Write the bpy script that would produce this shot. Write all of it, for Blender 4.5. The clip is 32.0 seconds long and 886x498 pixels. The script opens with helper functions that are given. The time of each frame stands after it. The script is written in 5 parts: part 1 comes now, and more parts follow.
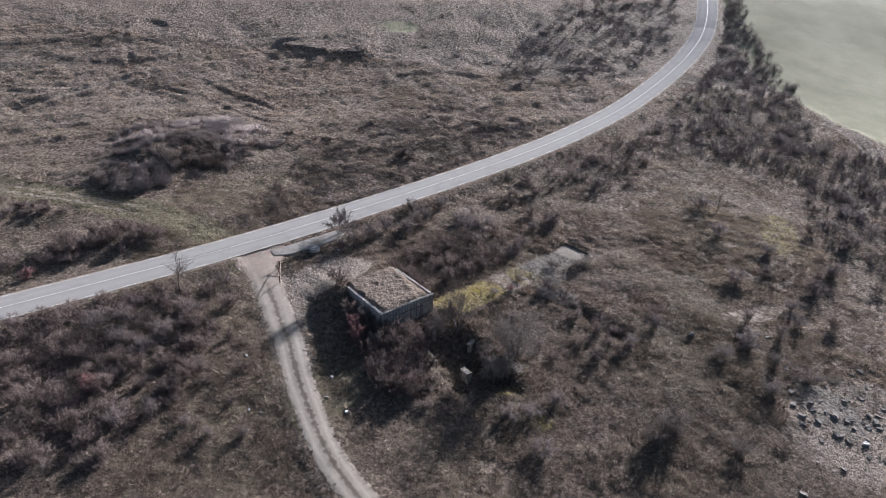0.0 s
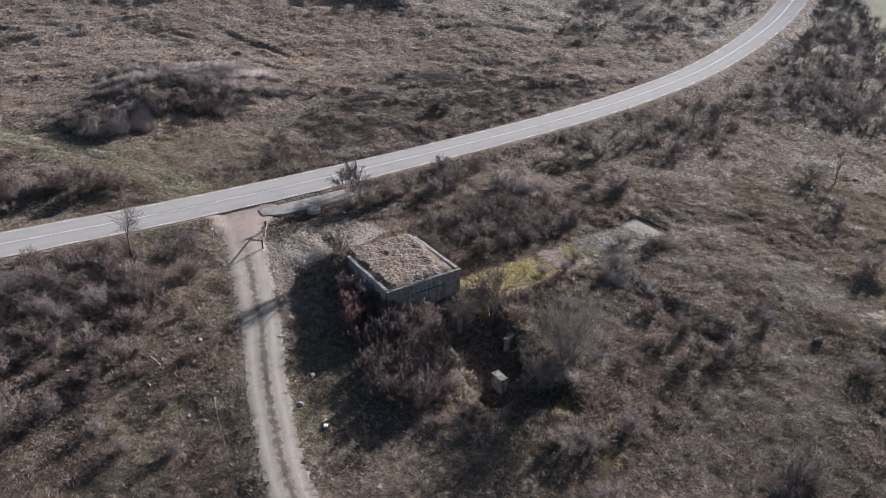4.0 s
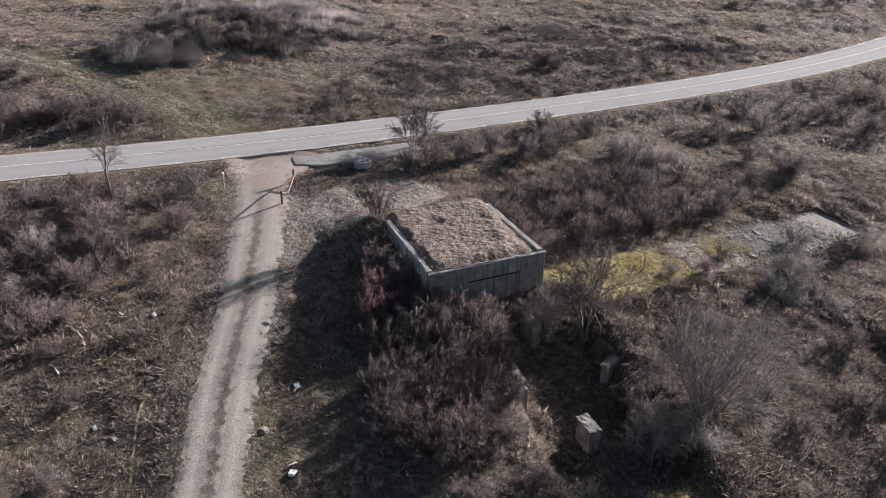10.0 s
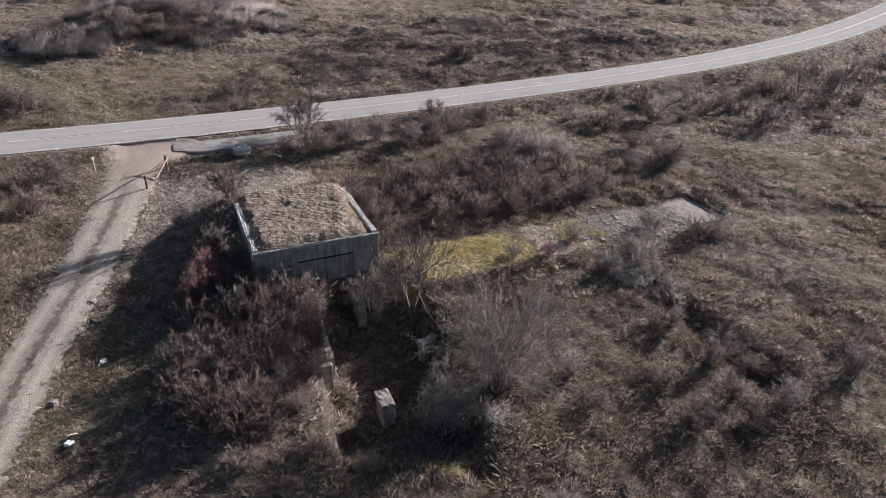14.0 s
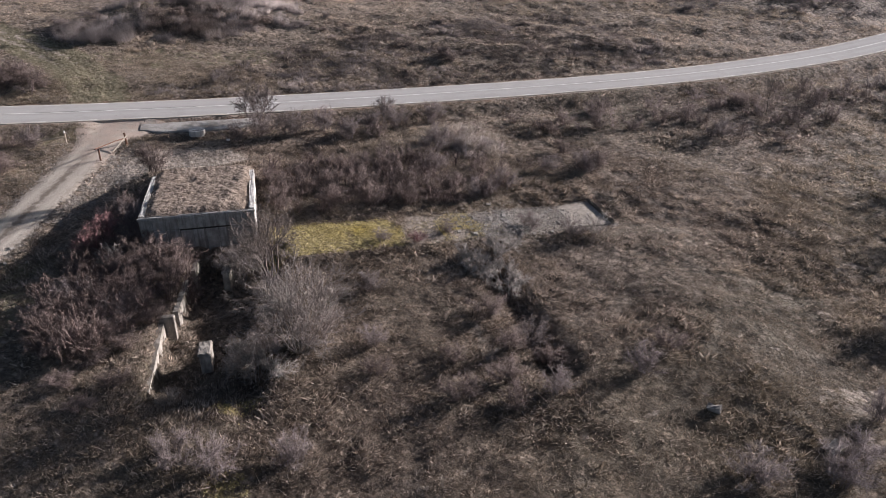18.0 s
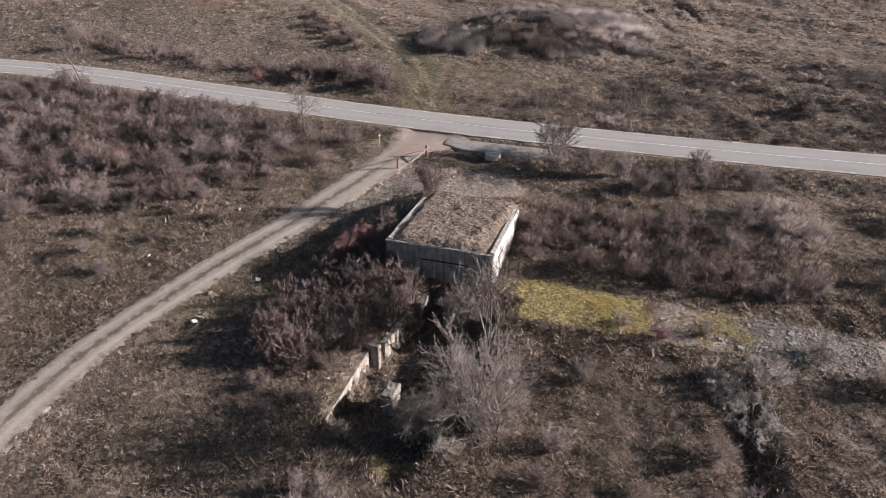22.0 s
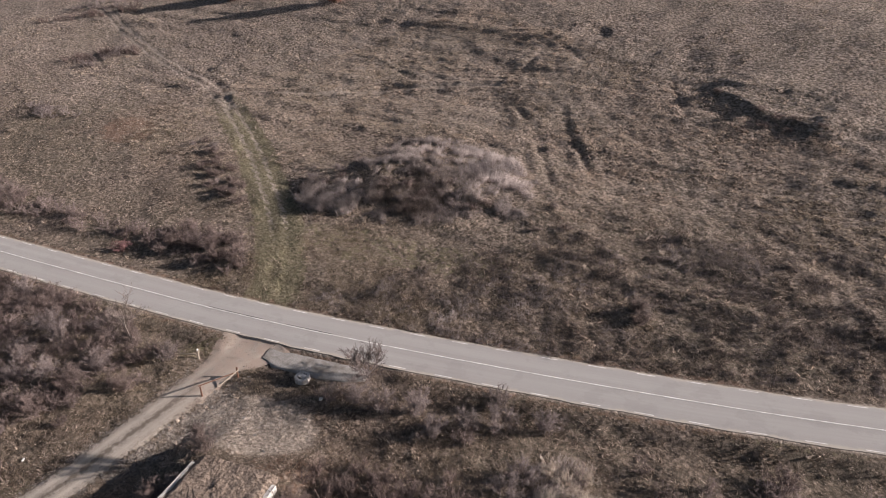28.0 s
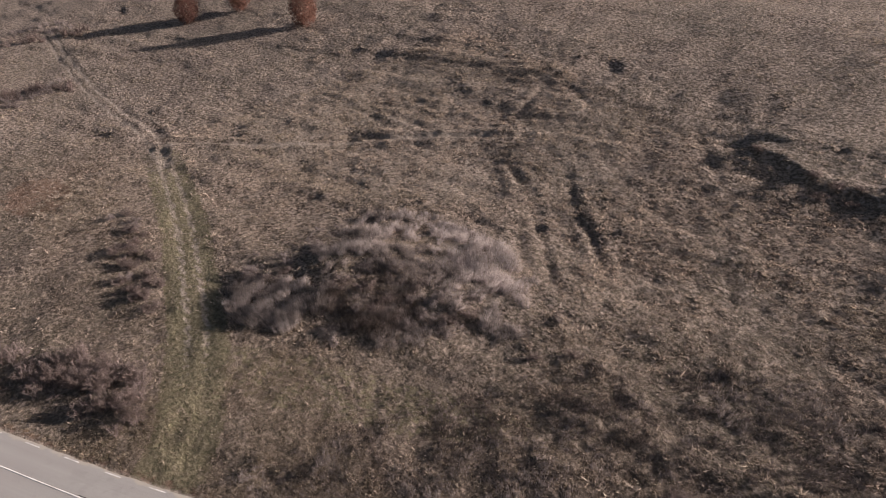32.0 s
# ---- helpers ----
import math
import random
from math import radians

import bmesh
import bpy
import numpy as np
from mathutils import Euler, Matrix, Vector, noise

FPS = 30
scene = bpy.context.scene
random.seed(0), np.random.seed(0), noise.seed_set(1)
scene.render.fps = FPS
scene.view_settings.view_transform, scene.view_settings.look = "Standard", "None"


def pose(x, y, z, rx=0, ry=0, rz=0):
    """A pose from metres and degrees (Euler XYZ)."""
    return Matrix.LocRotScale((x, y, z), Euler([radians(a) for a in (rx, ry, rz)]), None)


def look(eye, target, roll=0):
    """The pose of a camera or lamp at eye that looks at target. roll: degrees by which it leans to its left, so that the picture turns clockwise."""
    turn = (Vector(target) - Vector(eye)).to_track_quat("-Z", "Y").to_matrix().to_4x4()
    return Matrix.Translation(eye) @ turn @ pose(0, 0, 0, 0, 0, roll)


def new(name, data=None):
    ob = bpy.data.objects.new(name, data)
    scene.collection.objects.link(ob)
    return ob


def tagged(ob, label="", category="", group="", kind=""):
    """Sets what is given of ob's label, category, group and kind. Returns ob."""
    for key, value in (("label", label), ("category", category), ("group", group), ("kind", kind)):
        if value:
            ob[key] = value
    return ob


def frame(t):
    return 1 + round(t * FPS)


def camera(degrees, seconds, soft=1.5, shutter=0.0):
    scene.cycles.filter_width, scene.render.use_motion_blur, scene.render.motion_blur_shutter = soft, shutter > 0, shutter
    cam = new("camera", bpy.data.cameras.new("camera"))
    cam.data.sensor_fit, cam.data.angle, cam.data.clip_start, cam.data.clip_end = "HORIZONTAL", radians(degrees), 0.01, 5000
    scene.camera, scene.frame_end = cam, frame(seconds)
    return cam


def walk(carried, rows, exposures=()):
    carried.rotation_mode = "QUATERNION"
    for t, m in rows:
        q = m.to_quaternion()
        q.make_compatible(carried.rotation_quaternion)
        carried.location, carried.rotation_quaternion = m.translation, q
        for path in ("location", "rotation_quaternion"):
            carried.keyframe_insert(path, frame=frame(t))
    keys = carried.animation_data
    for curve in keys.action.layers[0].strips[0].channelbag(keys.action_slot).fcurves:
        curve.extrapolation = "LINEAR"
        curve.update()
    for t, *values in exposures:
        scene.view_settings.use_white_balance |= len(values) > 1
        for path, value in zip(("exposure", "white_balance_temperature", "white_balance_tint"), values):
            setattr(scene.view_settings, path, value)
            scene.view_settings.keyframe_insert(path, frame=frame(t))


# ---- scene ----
cam = camera(64.9, 32.0, soft=0.6)
METRES, EYE, TILT, LEAN, TURN = 150.0, 57.0, -28.0, 0.3, 0.0
ROWS = [
    (0.0, 0.0, 0.0, 0.0, 0.0, 0.0, -0.0),
    (0.5, 0.0008, 0.0191, -0.0037, -0.1, 0.06, -0.01),
    (1.0, 0.0021, 0.0367, -0.0081, -0.17, 0.08, -0.03),
    (1.5, 0.0035, 0.0534, -0.0132, -0.24, 0.07, -0.06),
    (2.0, 0.0049, 0.0704, -0.018, -0.22, -0.0, -0.11),
    (2.5, 0.0063, 0.0894, -0.0218, 0.26, -0.05, -0.4),
    (3.0, 0.0077, 0.1111, -0.0243, 1.34, -0.07, -0.99),
    (3.5, 0.0085, 0.1351, -0.0255, 2.52, -0.12, -1.6),
    (4.0, 0.0089, 0.1614, -0.0258, 3.69, -0.16, -2.19),
    (4.5, 0.0087, 0.1889, -0.0251, 4.8, -0.22, -2.78),
    (6.5, 0.0085, 0.2775, -0.0324, 8.89, -0.18, -5.02),
    (7.0, 0.0099, 0.2921, -0.0381, 9.94, -0.22, -5.64),
    (7.5, 0.0108, 0.3016, -0.0419, 11.11, -0.31, -6.4),
    (8.0, 0.0116, 0.3063, -0.0424, 12.26, -0.4, -7.05),
    (8.5, 0.0127, 0.3085, -0.0423, 12.79, -0.42, -7.36),
    (9.0, 0.0138, 0.3095, -0.0424, 12.79, -0.41, -7.38),
    (9.5, 0.0145, 0.31, -0.0424, 12.76, -0.44, -7.38),
    (10.0, 0.0151, 0.3114, -0.0418, 12.77, -0.48, -7.36),
    (10.5, 0.0169, 0.3131, -0.0411, 12.74, -0.48, -7.32),
    (11.0, 0.0213, 0.3147, -0.0407, 12.7, -0.45, -7.31),
    (11.5, 0.0282, 0.3161, -0.0404, 12.68, -0.48, -7.29),
    (12.0, 0.0373, 0.3177, -0.0404, 12.81, -0.5, -7.38),
    (12.5, 0.0481, 0.3194, -0.0406, 12.95, -0.54, -7.45),
    (13.0, 0.0603, 0.3212, -0.041, 12.93, -0.57, -7.45),
    (13.5, 0.0738, 0.3228, -0.0409, 12.85, -0.56, -7.44),
    (14.0, 0.0887, 0.3239, -0.0403, 12.77, -0.53, -7.4),
    (14.5, 0.1048, 0.3247, -0.0391, 12.71, -0.57, -7.42),
    (15.0, 0.1216, 0.3257, -0.0368, 12.64, -0.57, -7.43),
    (15.5, 0.138, 0.326, -0.0344, 12.65, -0.57, -7.47),
    (17.5, 0.1957, 0.3257, -0.0289, 17.98, -1.4, -10.4),
    (18.0, 0.2076, 0.3258, -0.0272, 21.06, -2.02, -11.87),
    (18.5, 0.2171, 0.3266, -0.0254, 24.25, -2.74, -13.39),
    (19.0, 0.224, 0.329, -0.0224, 27.89, -3.65, -15.01),
    (19.5, 0.2283, 0.3338, -0.018, 31.84, -4.71, -16.62),
    (20.0, 0.2293, 0.3412, -0.0127, 35.81, -5.86, -18.16),
    (20.5, 0.2274, 0.3507, -0.0064, 39.87, -7.08, -19.58),
    (21.0, 0.2237, 0.3615, 0.0008, 43.94, -8.36, -20.89),
    (21.5, 0.2203, 0.372, 0.0074, 47.98, -9.72, -22.1),
    (22.0, 0.2185, 0.3818, 0.0128, 51.88, -11.04, -23.18),
    (22.5, 0.2179, 0.3909, 0.0176, 53.71, -11.66, -23.59),
    (23.0, 0.2193, 0.4004, 0.0241, 54.26, -11.85, -23.65),
    (23.5, 0.2233, 0.4093, 0.0354, 54.16, -11.77, -23.51),
    (24.0, 0.2294, 0.4174, 0.0514, 54.07, -11.67, -23.46),
    (24.5, 0.2371, 0.4243, 0.0712, 54.01, -11.58, -23.37),
    (25.0, 0.2443, 0.4303, 0.0909, 53.94, -11.5, -23.33),
    (25.5, 0.2502, 0.4358, 0.1098, 53.89, -11.45, -23.29),
    (26.0, 0.2542, 0.4411, 0.1278, 53.85, -11.44, -23.27),
    (26.5, 0.2562, 0.4458, 0.1455, 53.85, -11.42, -23.26),
    (28.5, 0.2284, 0.4696, 0.2188, 54.0, -11.53, -22.91),
    (29.0, 0.2131, 0.4813, 0.2295, 54.02, -11.55, -22.81),
    (29.5, 0.1954, 0.4947, 0.2369, 54.0, -11.53, -22.75),
    (30.0, 0.1766, 0.508, 0.2442, 53.99, -11.55, -22.69),
    (30.5, 0.1571, 0.5212, 0.251, 53.95, -11.52, -22.64),
    (31.0, 0.1382, 0.5341, 0.2573, 53.91, -11.47, -22.59),
    (31.5, 0.1197, 0.5464, 0.263, 53.88, -11.53, -22.55),
    (32.0, 0.1018, 0.5581, 0.2687, 53.86, -11.65, -22.53),
]
walk(cam, [(t, pose(0, 0, EYE, TILT, LEAN, TURN) @ pose(METRES * x, METRES * y, METRES * z, 90 + pitch, roll, yaw)) for t, x, y, z, yaw, pitch, roll in ROWS], exposures=[(0.0, 1.05, 5800, 13), (9.0, 1.07, 6100, 12.5), (13.0, 1.06, 6100, 13), (20.0, 1.01, 6300, 16.5), (26.0, 0.99, 6600, 17), (29.0, 0.85, 6700, 18), (32.0, 0.77, 6900, 19.5)])

# ---- world, sun ----
SUN_DIR = Vector((0.55, 0.83, 0.0)).normalized() * math.cos(radians(17.5)) + Vector((0, 0, math.sin(radians(17.5))))
world = bpy.data.worlds.new("sky")
scene.world = world
world.use_nodes = True
wn = world.node_tree.nodes
sky = wn.new("ShaderNodeTexSky")
sky.sky_type = "NISHITA"
sky.sun_disc = False
sky.sun_elevation = radians(17.5)
sky.sun_rotation = math.atan2(SUN_DIR.x, SUN_DIR.y)
sky.dust_density = 2.0
wn["Background"].inputs["Strength"].default_value = 0.041
world.node_tree.links.new(sky.outputs["Color"], wn["Background"].inputs["Color"])
sun_data = bpy.data.lights.new("sun", "SUN")
sun_data.energy, sun_data.angle, sun_data.color = 5.0, radians(0.55), (1.0, 0.94, 0.88)
sun = new("sun", sun_data)
sun.matrix_world = look(SUN_DIR * 400, (0, 0, 0))


# ---- materials ----
def ramp_mix(nt, fac, a, b):
    m = nt.nodes.new("ShaderNodeMix")
    m.data_type = "RGBA"
    if isinstance(fac, (int, float)):
        m.inputs["Factor"].default_value = fac
    else:
        nt.links.new(fac, m.inputs["Factor"])
    for sock, v in ((m.inputs["A"], a), (m.inputs["B"], b)):
        if isinstance(v, tuple):
            sock.default_value = (*v, 1)
        else:
            nt.links.new(v, sock)
    return m.outputs["Result"]


def noise_fac(nt, vec, scale, detail=4.0, lo=0.35, hi=0.65, rough=0.6):
    n = nt.nodes.new("ShaderNodeTexNoise")
    n.inputs["Scale"].default_value, n.inputs["Detail"].default_value, n.inputs["Roughness"].default_value = scale, detail, rough
    nt.links.new(vec, n.inputs["Vector"])
    r = nt.nodes.new("ShaderNodeMapRange")
    r.inputs["From Min"].default_value, r.inputs["From Max"].default_value = lo, hi
    nt.links.new(n.outputs["Fac"], r.inputs["Value"])
    return r.outputs["Result"]


def calc(nt, op, a, b=0.0, clamp=False):
    m = nt.nodes.new("ShaderNodeMath")
    m.operation, m.use_clamp = op, clamp
    for sock, v in zip(m.inputs, (a, b)):
        if isinstance(v, (int, float)):
            sock.default_value = v
        else:
            nt.links.new(v, sock)
    return m.outputs[0]


def attr(nt, name):
    n = nt.nodes.new("ShaderNodeAttribute")
    n.attribute_name = name
    return n.outputs["Fac"]


def start(name, rough=0.9, where="Position"):
    m = bpy.data.materials.new(name)
    m.use_nodes = True
    nt = m.node_tree
    p = nt.nodes["Principled BSDF"]
    p.inputs["Roughness"].default_value = rough
    p.inputs["Specular IOR Level"].default_value = 0.25
    if where == "Position":
        vec = nt.nodes.new("ShaderNodeNewGeometry").outputs["Position"]
    else:
        vec = nt.nodes.new("ShaderNodeTexCoord").outputs["Object"]
    return m, nt, p, vec


def bump(nt, p, height, strength, distance):
    b = nt.nodes.new("ShaderNodeBump")
    b.inputs["Strength"].default_value, b.inputs["Distance"].default_value = strength, distance
    nt.links.new(height, b.inputs["Height"])
    nt.links.new(b.outputs["Normal"], p.inputs["Normal"])


def simple(name, a, b, scale, rough=0.9, c=None, scale2=None, relief=0.4, dist=0.02, where="Object", per=0.0):
    """Two colours by noise, a third by a larger noise, and a brightness that differs from piece to piece."""
    m, nt, p, vec = start(name, rough, where)
    f = noise_fac(nt, vec, scale)
    col = ramp_mix(nt, f, a, b)
    if c:
        col = ramp_mix(nt, noise_fac(nt, vec, scale2 or scale * 0.2, 5, 0.42, 0.66), col, c)
    if per:
        info = nt.nodes.new("ShaderNodeObjectInfo")
        hs = nt.nodes.new("ShaderNodeHueSaturation")
        nt.links.new(calc(nt, "ADD", calc(nt, "MULTIPLY", info.outputs["Random"], 2 * per), 1 - per), hs.inputs["Value"])
        nt.links.new(col, hs.inputs["Color"])
        col = hs.outputs["Color"]
    nt.links.new(col, p.inputs["Base Color"])
    if relief:
        bump(nt, p, f, relief, dist)
    return m


def thin(nt, p, col, share):
    """Lets light through a blade or leaf: part of it scatters on the far side."""
    t = nt.nodes.new("ShaderNodeBsdfTranslucent")
    x = nt.nodes.new("ShaderNodeMixShader")
    x.inputs["Fac"].default_value = share
    nt.links.new(col, t.inputs["Color"])
    nt.links.new(p.outputs["BSDF"], x.inputs[1])
    nt.links.new(t.outputs["BSDF"], x.inputs[2])
    nt.links.new(x.outputs["Shader"], nt.nodes["Material Output"].inputs["Surface"])


def island(name, a, b, rough=0.85, scale=0.15, c=None, spread=0.35, big=0.03, share=0.35, tone=False):
    """For blades and leaves in one mesh: colour by place and a brightness of its own for each piece."""
    m, nt, p, vec = start(name, rough)
    col = ramp_mix(nt, attr(nt, "tone") if tone else noise_fac(nt, vec, scale, 3), a, b)
    if c:
        col = ramp_mix(nt, calc(nt, "MULTIPLY", noise_fac(nt, vec, big, 4, 0.45, 0.62), 0.35), col, c)
    geo = nt.nodes.new("ShaderNodeNewGeometry")
    hs = nt.nodes.new("ShaderNodeHueSaturation")
    nt.links.new(calc(nt, "ADD", calc(nt, "MULTIPLY", geo.outputs["Random Per Island"], 2 * spread), 1 - spread), hs.inputs["Value"])
    nt.links.new(col, hs.inputs["Color"])
    nt.links.new(hs.outputs["Color"], p.inputs["Base Color"])
    thin(nt, p, hs.outputs["Color"], share)
    return m


def streaks(nt, fine, slow, lo=0.35, hi=0.65):
    """Noise drawn out along a strip, as wheels leave it."""
    v = nt.nodes.new("ShaderNodeCombineXYZ")
    nt.links.new(calc(nt, "MULTIPLY", attr(nt, "across"), fine), v.inputs[0])
    nt.links.new(calc(nt, "MULTIPLY", attr(nt, "along"), slow), v.inputs[1])
    return noise_fac(nt, v.outputs[0], 1.0, 5, lo, hi, 0.65)


def ground_material():
    m, nt, p, vec = start("dry_meadow", 0.95)
    fine = noise_fac(nt, vec, 1.9, 7, 0.45, 0.59, 0.72)
    clump = noise_fac(nt, vec, 1.1, 5, 0.3, 0.7, 0.65)
    mid = noise_fac(nt, vec, 0.28, 5, 0.38, 0.64)
    big = noise_fac(nt, vec, 0.045, 5, 0.42, 0.62)
    col = ramp_mix(nt, fine, (0.058, 0.043, 0.033), (0.38, 0.295, 0.232))
    col = ramp_mix(nt, calc(nt, "MULTIPLY", clump, 0.38), col, (0.090, 0.066, 0.056))
    col = ramp_mix(nt, calc(nt, "MULTIPLY", mid, 0.35), col, (0.32, 0.255, 0.21))
    col = ramp_mix(nt, calc(nt, "MULTIPLY", big, 0.45), col, (0.135, 0.118, 0.080))
    col = ramp_mix(nt, calc(nt, "MULTIPLY", attr(nt, "straw"), calc(nt, "ADD", calc(nt, "MULTIPLY", fine, 0.85), 0.05)), col, (0.48, 0.395, 0.34))
    col = ramp_mix(nt, calc(nt, "MULTIPLY", attr(nt, "brown"), 0.45), col, (0.095, 0.074, 0.052))
    rag = calc(nt, "SUBTRACT", calc(nt, "MULTIPLY", noise_fac(nt, vec, 1.3, 6, 0.25, 0.75), 0.9), 0.45)

    def lay(name, under, a, b, scale, much=1.0):
        f = calc(nt, "ADD", attr(nt, name), rag)
        r = nt.nodes.new("ShaderNodeMapRange")
        r.inputs["From Min"].default_value, r.inputs["From Max"].default_value = 0.35, 0.65
        nt.links.new(f, r.inputs["Value"])
        gate = calc(nt, "MULTIPLY", r.outputs["Result"], calc(nt, "MULTIPLY", attr(nt, name), 6.0, True))
        return ramp_mix(nt, calc(nt, "MULTIPLY", gate, much), under, ramp_mix(nt, noise_fac(nt, vec, scale, 6), a, b))

    col = lay("green", col, (0.110, 0.102, 0.055), (0.30, 0.262, 0.170), 2.2, 0.8)
    col = lay("pale", col, (0.27, 0.22, 0.182), (0.54, 0.462, 0.395), 2.8, 0.85)
    col = lay("rust", col, (0.20, 0.115, 0.080), (0.30, 0.20, 0.15), 2.0, 0.7)
    col = lay("stony", col, (0.11, 0.096, 0.085), (0.38, 0.335, 0.298), 4.0, 0.85)
    col = lay("moss", col, (0.14, 0.105, 0.05), (0.52, 0.43, 0.165), 3.2, 0.85)
    col = lay("crop", col, (0.175, 0.172, 0.092), (0.31, 0.30, 0.195), 0.05)
    nt.links.new(col, p.inputs["Base Color"])
    lumps = calc(nt, "ADD", calc(nt, "MULTIPLY", fine, 0.55), calc(nt, "MULTIPLY", clump, 0.75))
    bump(nt, p, calc(nt, "MULTIPLY", lumps, calc(nt, "SUBTRACT", 1.0, calc(nt, "MULTIPLY", attr(nt, "crop"), 0.95))), 1.0, 0.38)
    return m


def asphalt_material():
    m, nt, p, vec = start("worn_asphalt", 0.92)
    p.inputs["Specular IOR Level"].default_value = 0.1
    col = ramp_mix(nt, noise_fac(nt, vec, 40, 3), (0.322, 0.309, 0.297), (0.408, 0.395, 0.378))
    col = ramp_mix(nt, calc(nt, "MULTIPLY", noise_fac(nt, vec, 0.12, 4, 0.4, 0.65), 0.5), col, (0.35, 0.325, 0.315))
    across = attr(nt, "across")
    wheel = calc(nt, "SUBTRACT", 1.0, calc(nt, "MULTIPLY", calc(nt, "ABSOLUTE", calc(nt, "SUBTRACT", calc(nt, "ABSOLUTE", across), 0.45)), 4.0), True)
    col = ramp_mix(nt, calc(nt, "MULTIPLY", wheel, 0.35), col, (0.437, 0.424, 0.409))
    col = ramp_mix(nt, calc(nt, "MULTIPLY", streaks(nt, 5.0, 0.03), 0.3), col, (0.27, 0.258, 0.248))
    col = ramp_mix(nt, calc(nt, "MULTIPLY", noise_fac(nt, vec, 0.35, 6, 0.56, 0.6), 0.16), col, (0.22, 0.21, 0.20))
    edge = calc(nt, "MULTIPLY", calc(nt, "SUBTRACT", calc(nt, "ADD", calc(nt, "ABSOLUTE", across), calc(nt, "MULTIPLY", noise_fac(nt, vec, 0.8, 4), 0.12)), 0.94), 12.0, True)
    col = ramp_mix(nt, edge, col, (0.43, 0.39, 0.34))
    nt.links.new(col, p.inputs["Base Color"])
    bump(nt, p, noise_fac(nt, vec, 60, 2), 0.25, 0.01)
    return m


def gravel_material():
    m, nt, p, vec = start("track_gravel", 0.93)
    stones = noise_fac(nt, vec, 13, 5, 0.3, 0.7, 0.7)
    col = ramp_mix(nt, stones, (0.20, 0.17, 0.142), (0.68, 0.605, 0.525))
    col = ramp_mix(nt, calc(nt, "MULTIPLY", streaks(nt, 4.5, 0.10), 0.55), col, (0.30, 0.252, 0.21))
    col = ramp_mix(nt, calc(nt, "MULTIPLY", noise_fac(nt, vec, 0.7, 5, 0.4, 0.65), 0.45), col, (0.27, 0.24, 0.21))
    across = calc(nt, "ABSOLUTE", attr(nt, "across"))
    rag = calc(nt, "MULTIPLY", calc(nt, "SUBTRACT", noise_fac(nt, vec, 1.6, 5, 0.25, 0.75), 0.5), 0.4)
    wheel = calc(nt, "SUBTRACT", 1.0, calc(nt, "MULTIPLY", calc(nt, "ABSOLUTE", calc(nt, "SUBTRACT", across, 0.46)), 5.0), True)
    col = ramp_mix(nt, calc(nt, "MULTIPLY", wheel, 0.5), col, (0.58, 0.515, 0.445))
    middle = calc(nt, "MULTIPLY", calc(nt, "SUBTRACT", 0.19, calc(nt, "ADD", across, calc(nt, "MULTIPLY", rag, 0.9))), 7.0, True)
    rim = calc(nt, "MULTIPLY", calc(nt, "SUBTRACT", calc(nt, "ADD", across, calc(nt, "MULTIPLY", rag, 1.7)), 0.72), 4.0, True)
    col = ramp_mix(nt, calc(nt, "MULTIPLY", middle, calc(nt, "SUBTRACT", 0.9, calc(nt, "MULTIPLY", attr(nt, "clay"), 0.8))), col, (0.16, 0.132, 0.108))
    col = ramp_mix(nt, rim, col, ramp_mix(nt, noise_fac(nt, vec, 2.4, 6), (0.07, 0.055, 0.045), (0.27, 0.22, 0.18)))
    up = attr(nt, "clay")
    col = ramp_mix(nt, calc(nt, "MULTIPLY", up, noise_fac(nt, vec, 0.9, 5, 0.3, 0.6)), col, (0.42, 0.33, 0.275))
    nt.links.new(col, p.inputs["Base Color"])
    bump(nt, p, stones, 0.8, 0.06)
    return m


def concrete_material(name, lo, hi, stain, where="Object", per=0.0):
    m, nt, p, vec = start(name, 0.88, where)
    col = ramp_mix(nt, noise_fac(nt, vec, 1.6, 6), lo, hi)
    sep = nt.nodes.new("ShaderNodeMapping")
    sep.inputs["Scale"].default_value = (2.4, 2.4, 0.22)
    nt.links.new(vec, sep.inputs["Vector"])
    col = ramp_mix(nt, calc(nt, "MULTIPLY", noise_fac(nt, sep.outputs["Vector"], 1.1, 6, 0.48, 0.68), 0.8), col, stain)
    if per:
        info = nt.nodes.new("ShaderNodeObjectInfo")
        hs = nt.nodes.new("ShaderNodeHueSaturation")
        nt.links.new(calc(nt, "ADD", calc(nt, "MULTIPLY", info.outputs["Random"], 2 * per), 1 - per), hs.inputs["Value"])
        nt.links.new(col, hs.inputs["Color"])
        col = hs.outputs["Color"]
    nt.links.new(col, p.inputs["Base Color"])
    bump(nt, p, noise_fac(nt, vec, 9, 5), 0.45, 0.03)
    return m


MEADOW = ground_material()
ASPHALT = asphalt_material()
GRAVEL = gravel_material()
WORN = simple("crumbling_asphalt", (0.25, 0.236, 0.222), (0.42, 0.395, 0.37), 9, 0.95, (0.19, 0.17, 0.15), 0.9, 0.5, 0.02, "Position")
PAINT = simple("road_paint", (0.70, 0.69, 0.66), (0.82, 0.81, 0.79), 6, 0.6, (0.50, 0.48, 0.46), 1.1, 0.1, 0.003, "Position")
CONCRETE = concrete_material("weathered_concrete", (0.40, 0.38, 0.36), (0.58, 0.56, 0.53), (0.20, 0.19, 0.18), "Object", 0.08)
RUIN = concrete_material("ruin_concrete", (0.22, 0.195, 0.17), (0.42, 0.38, 0.335), (0.12, 0.105, 0.092), "Position")
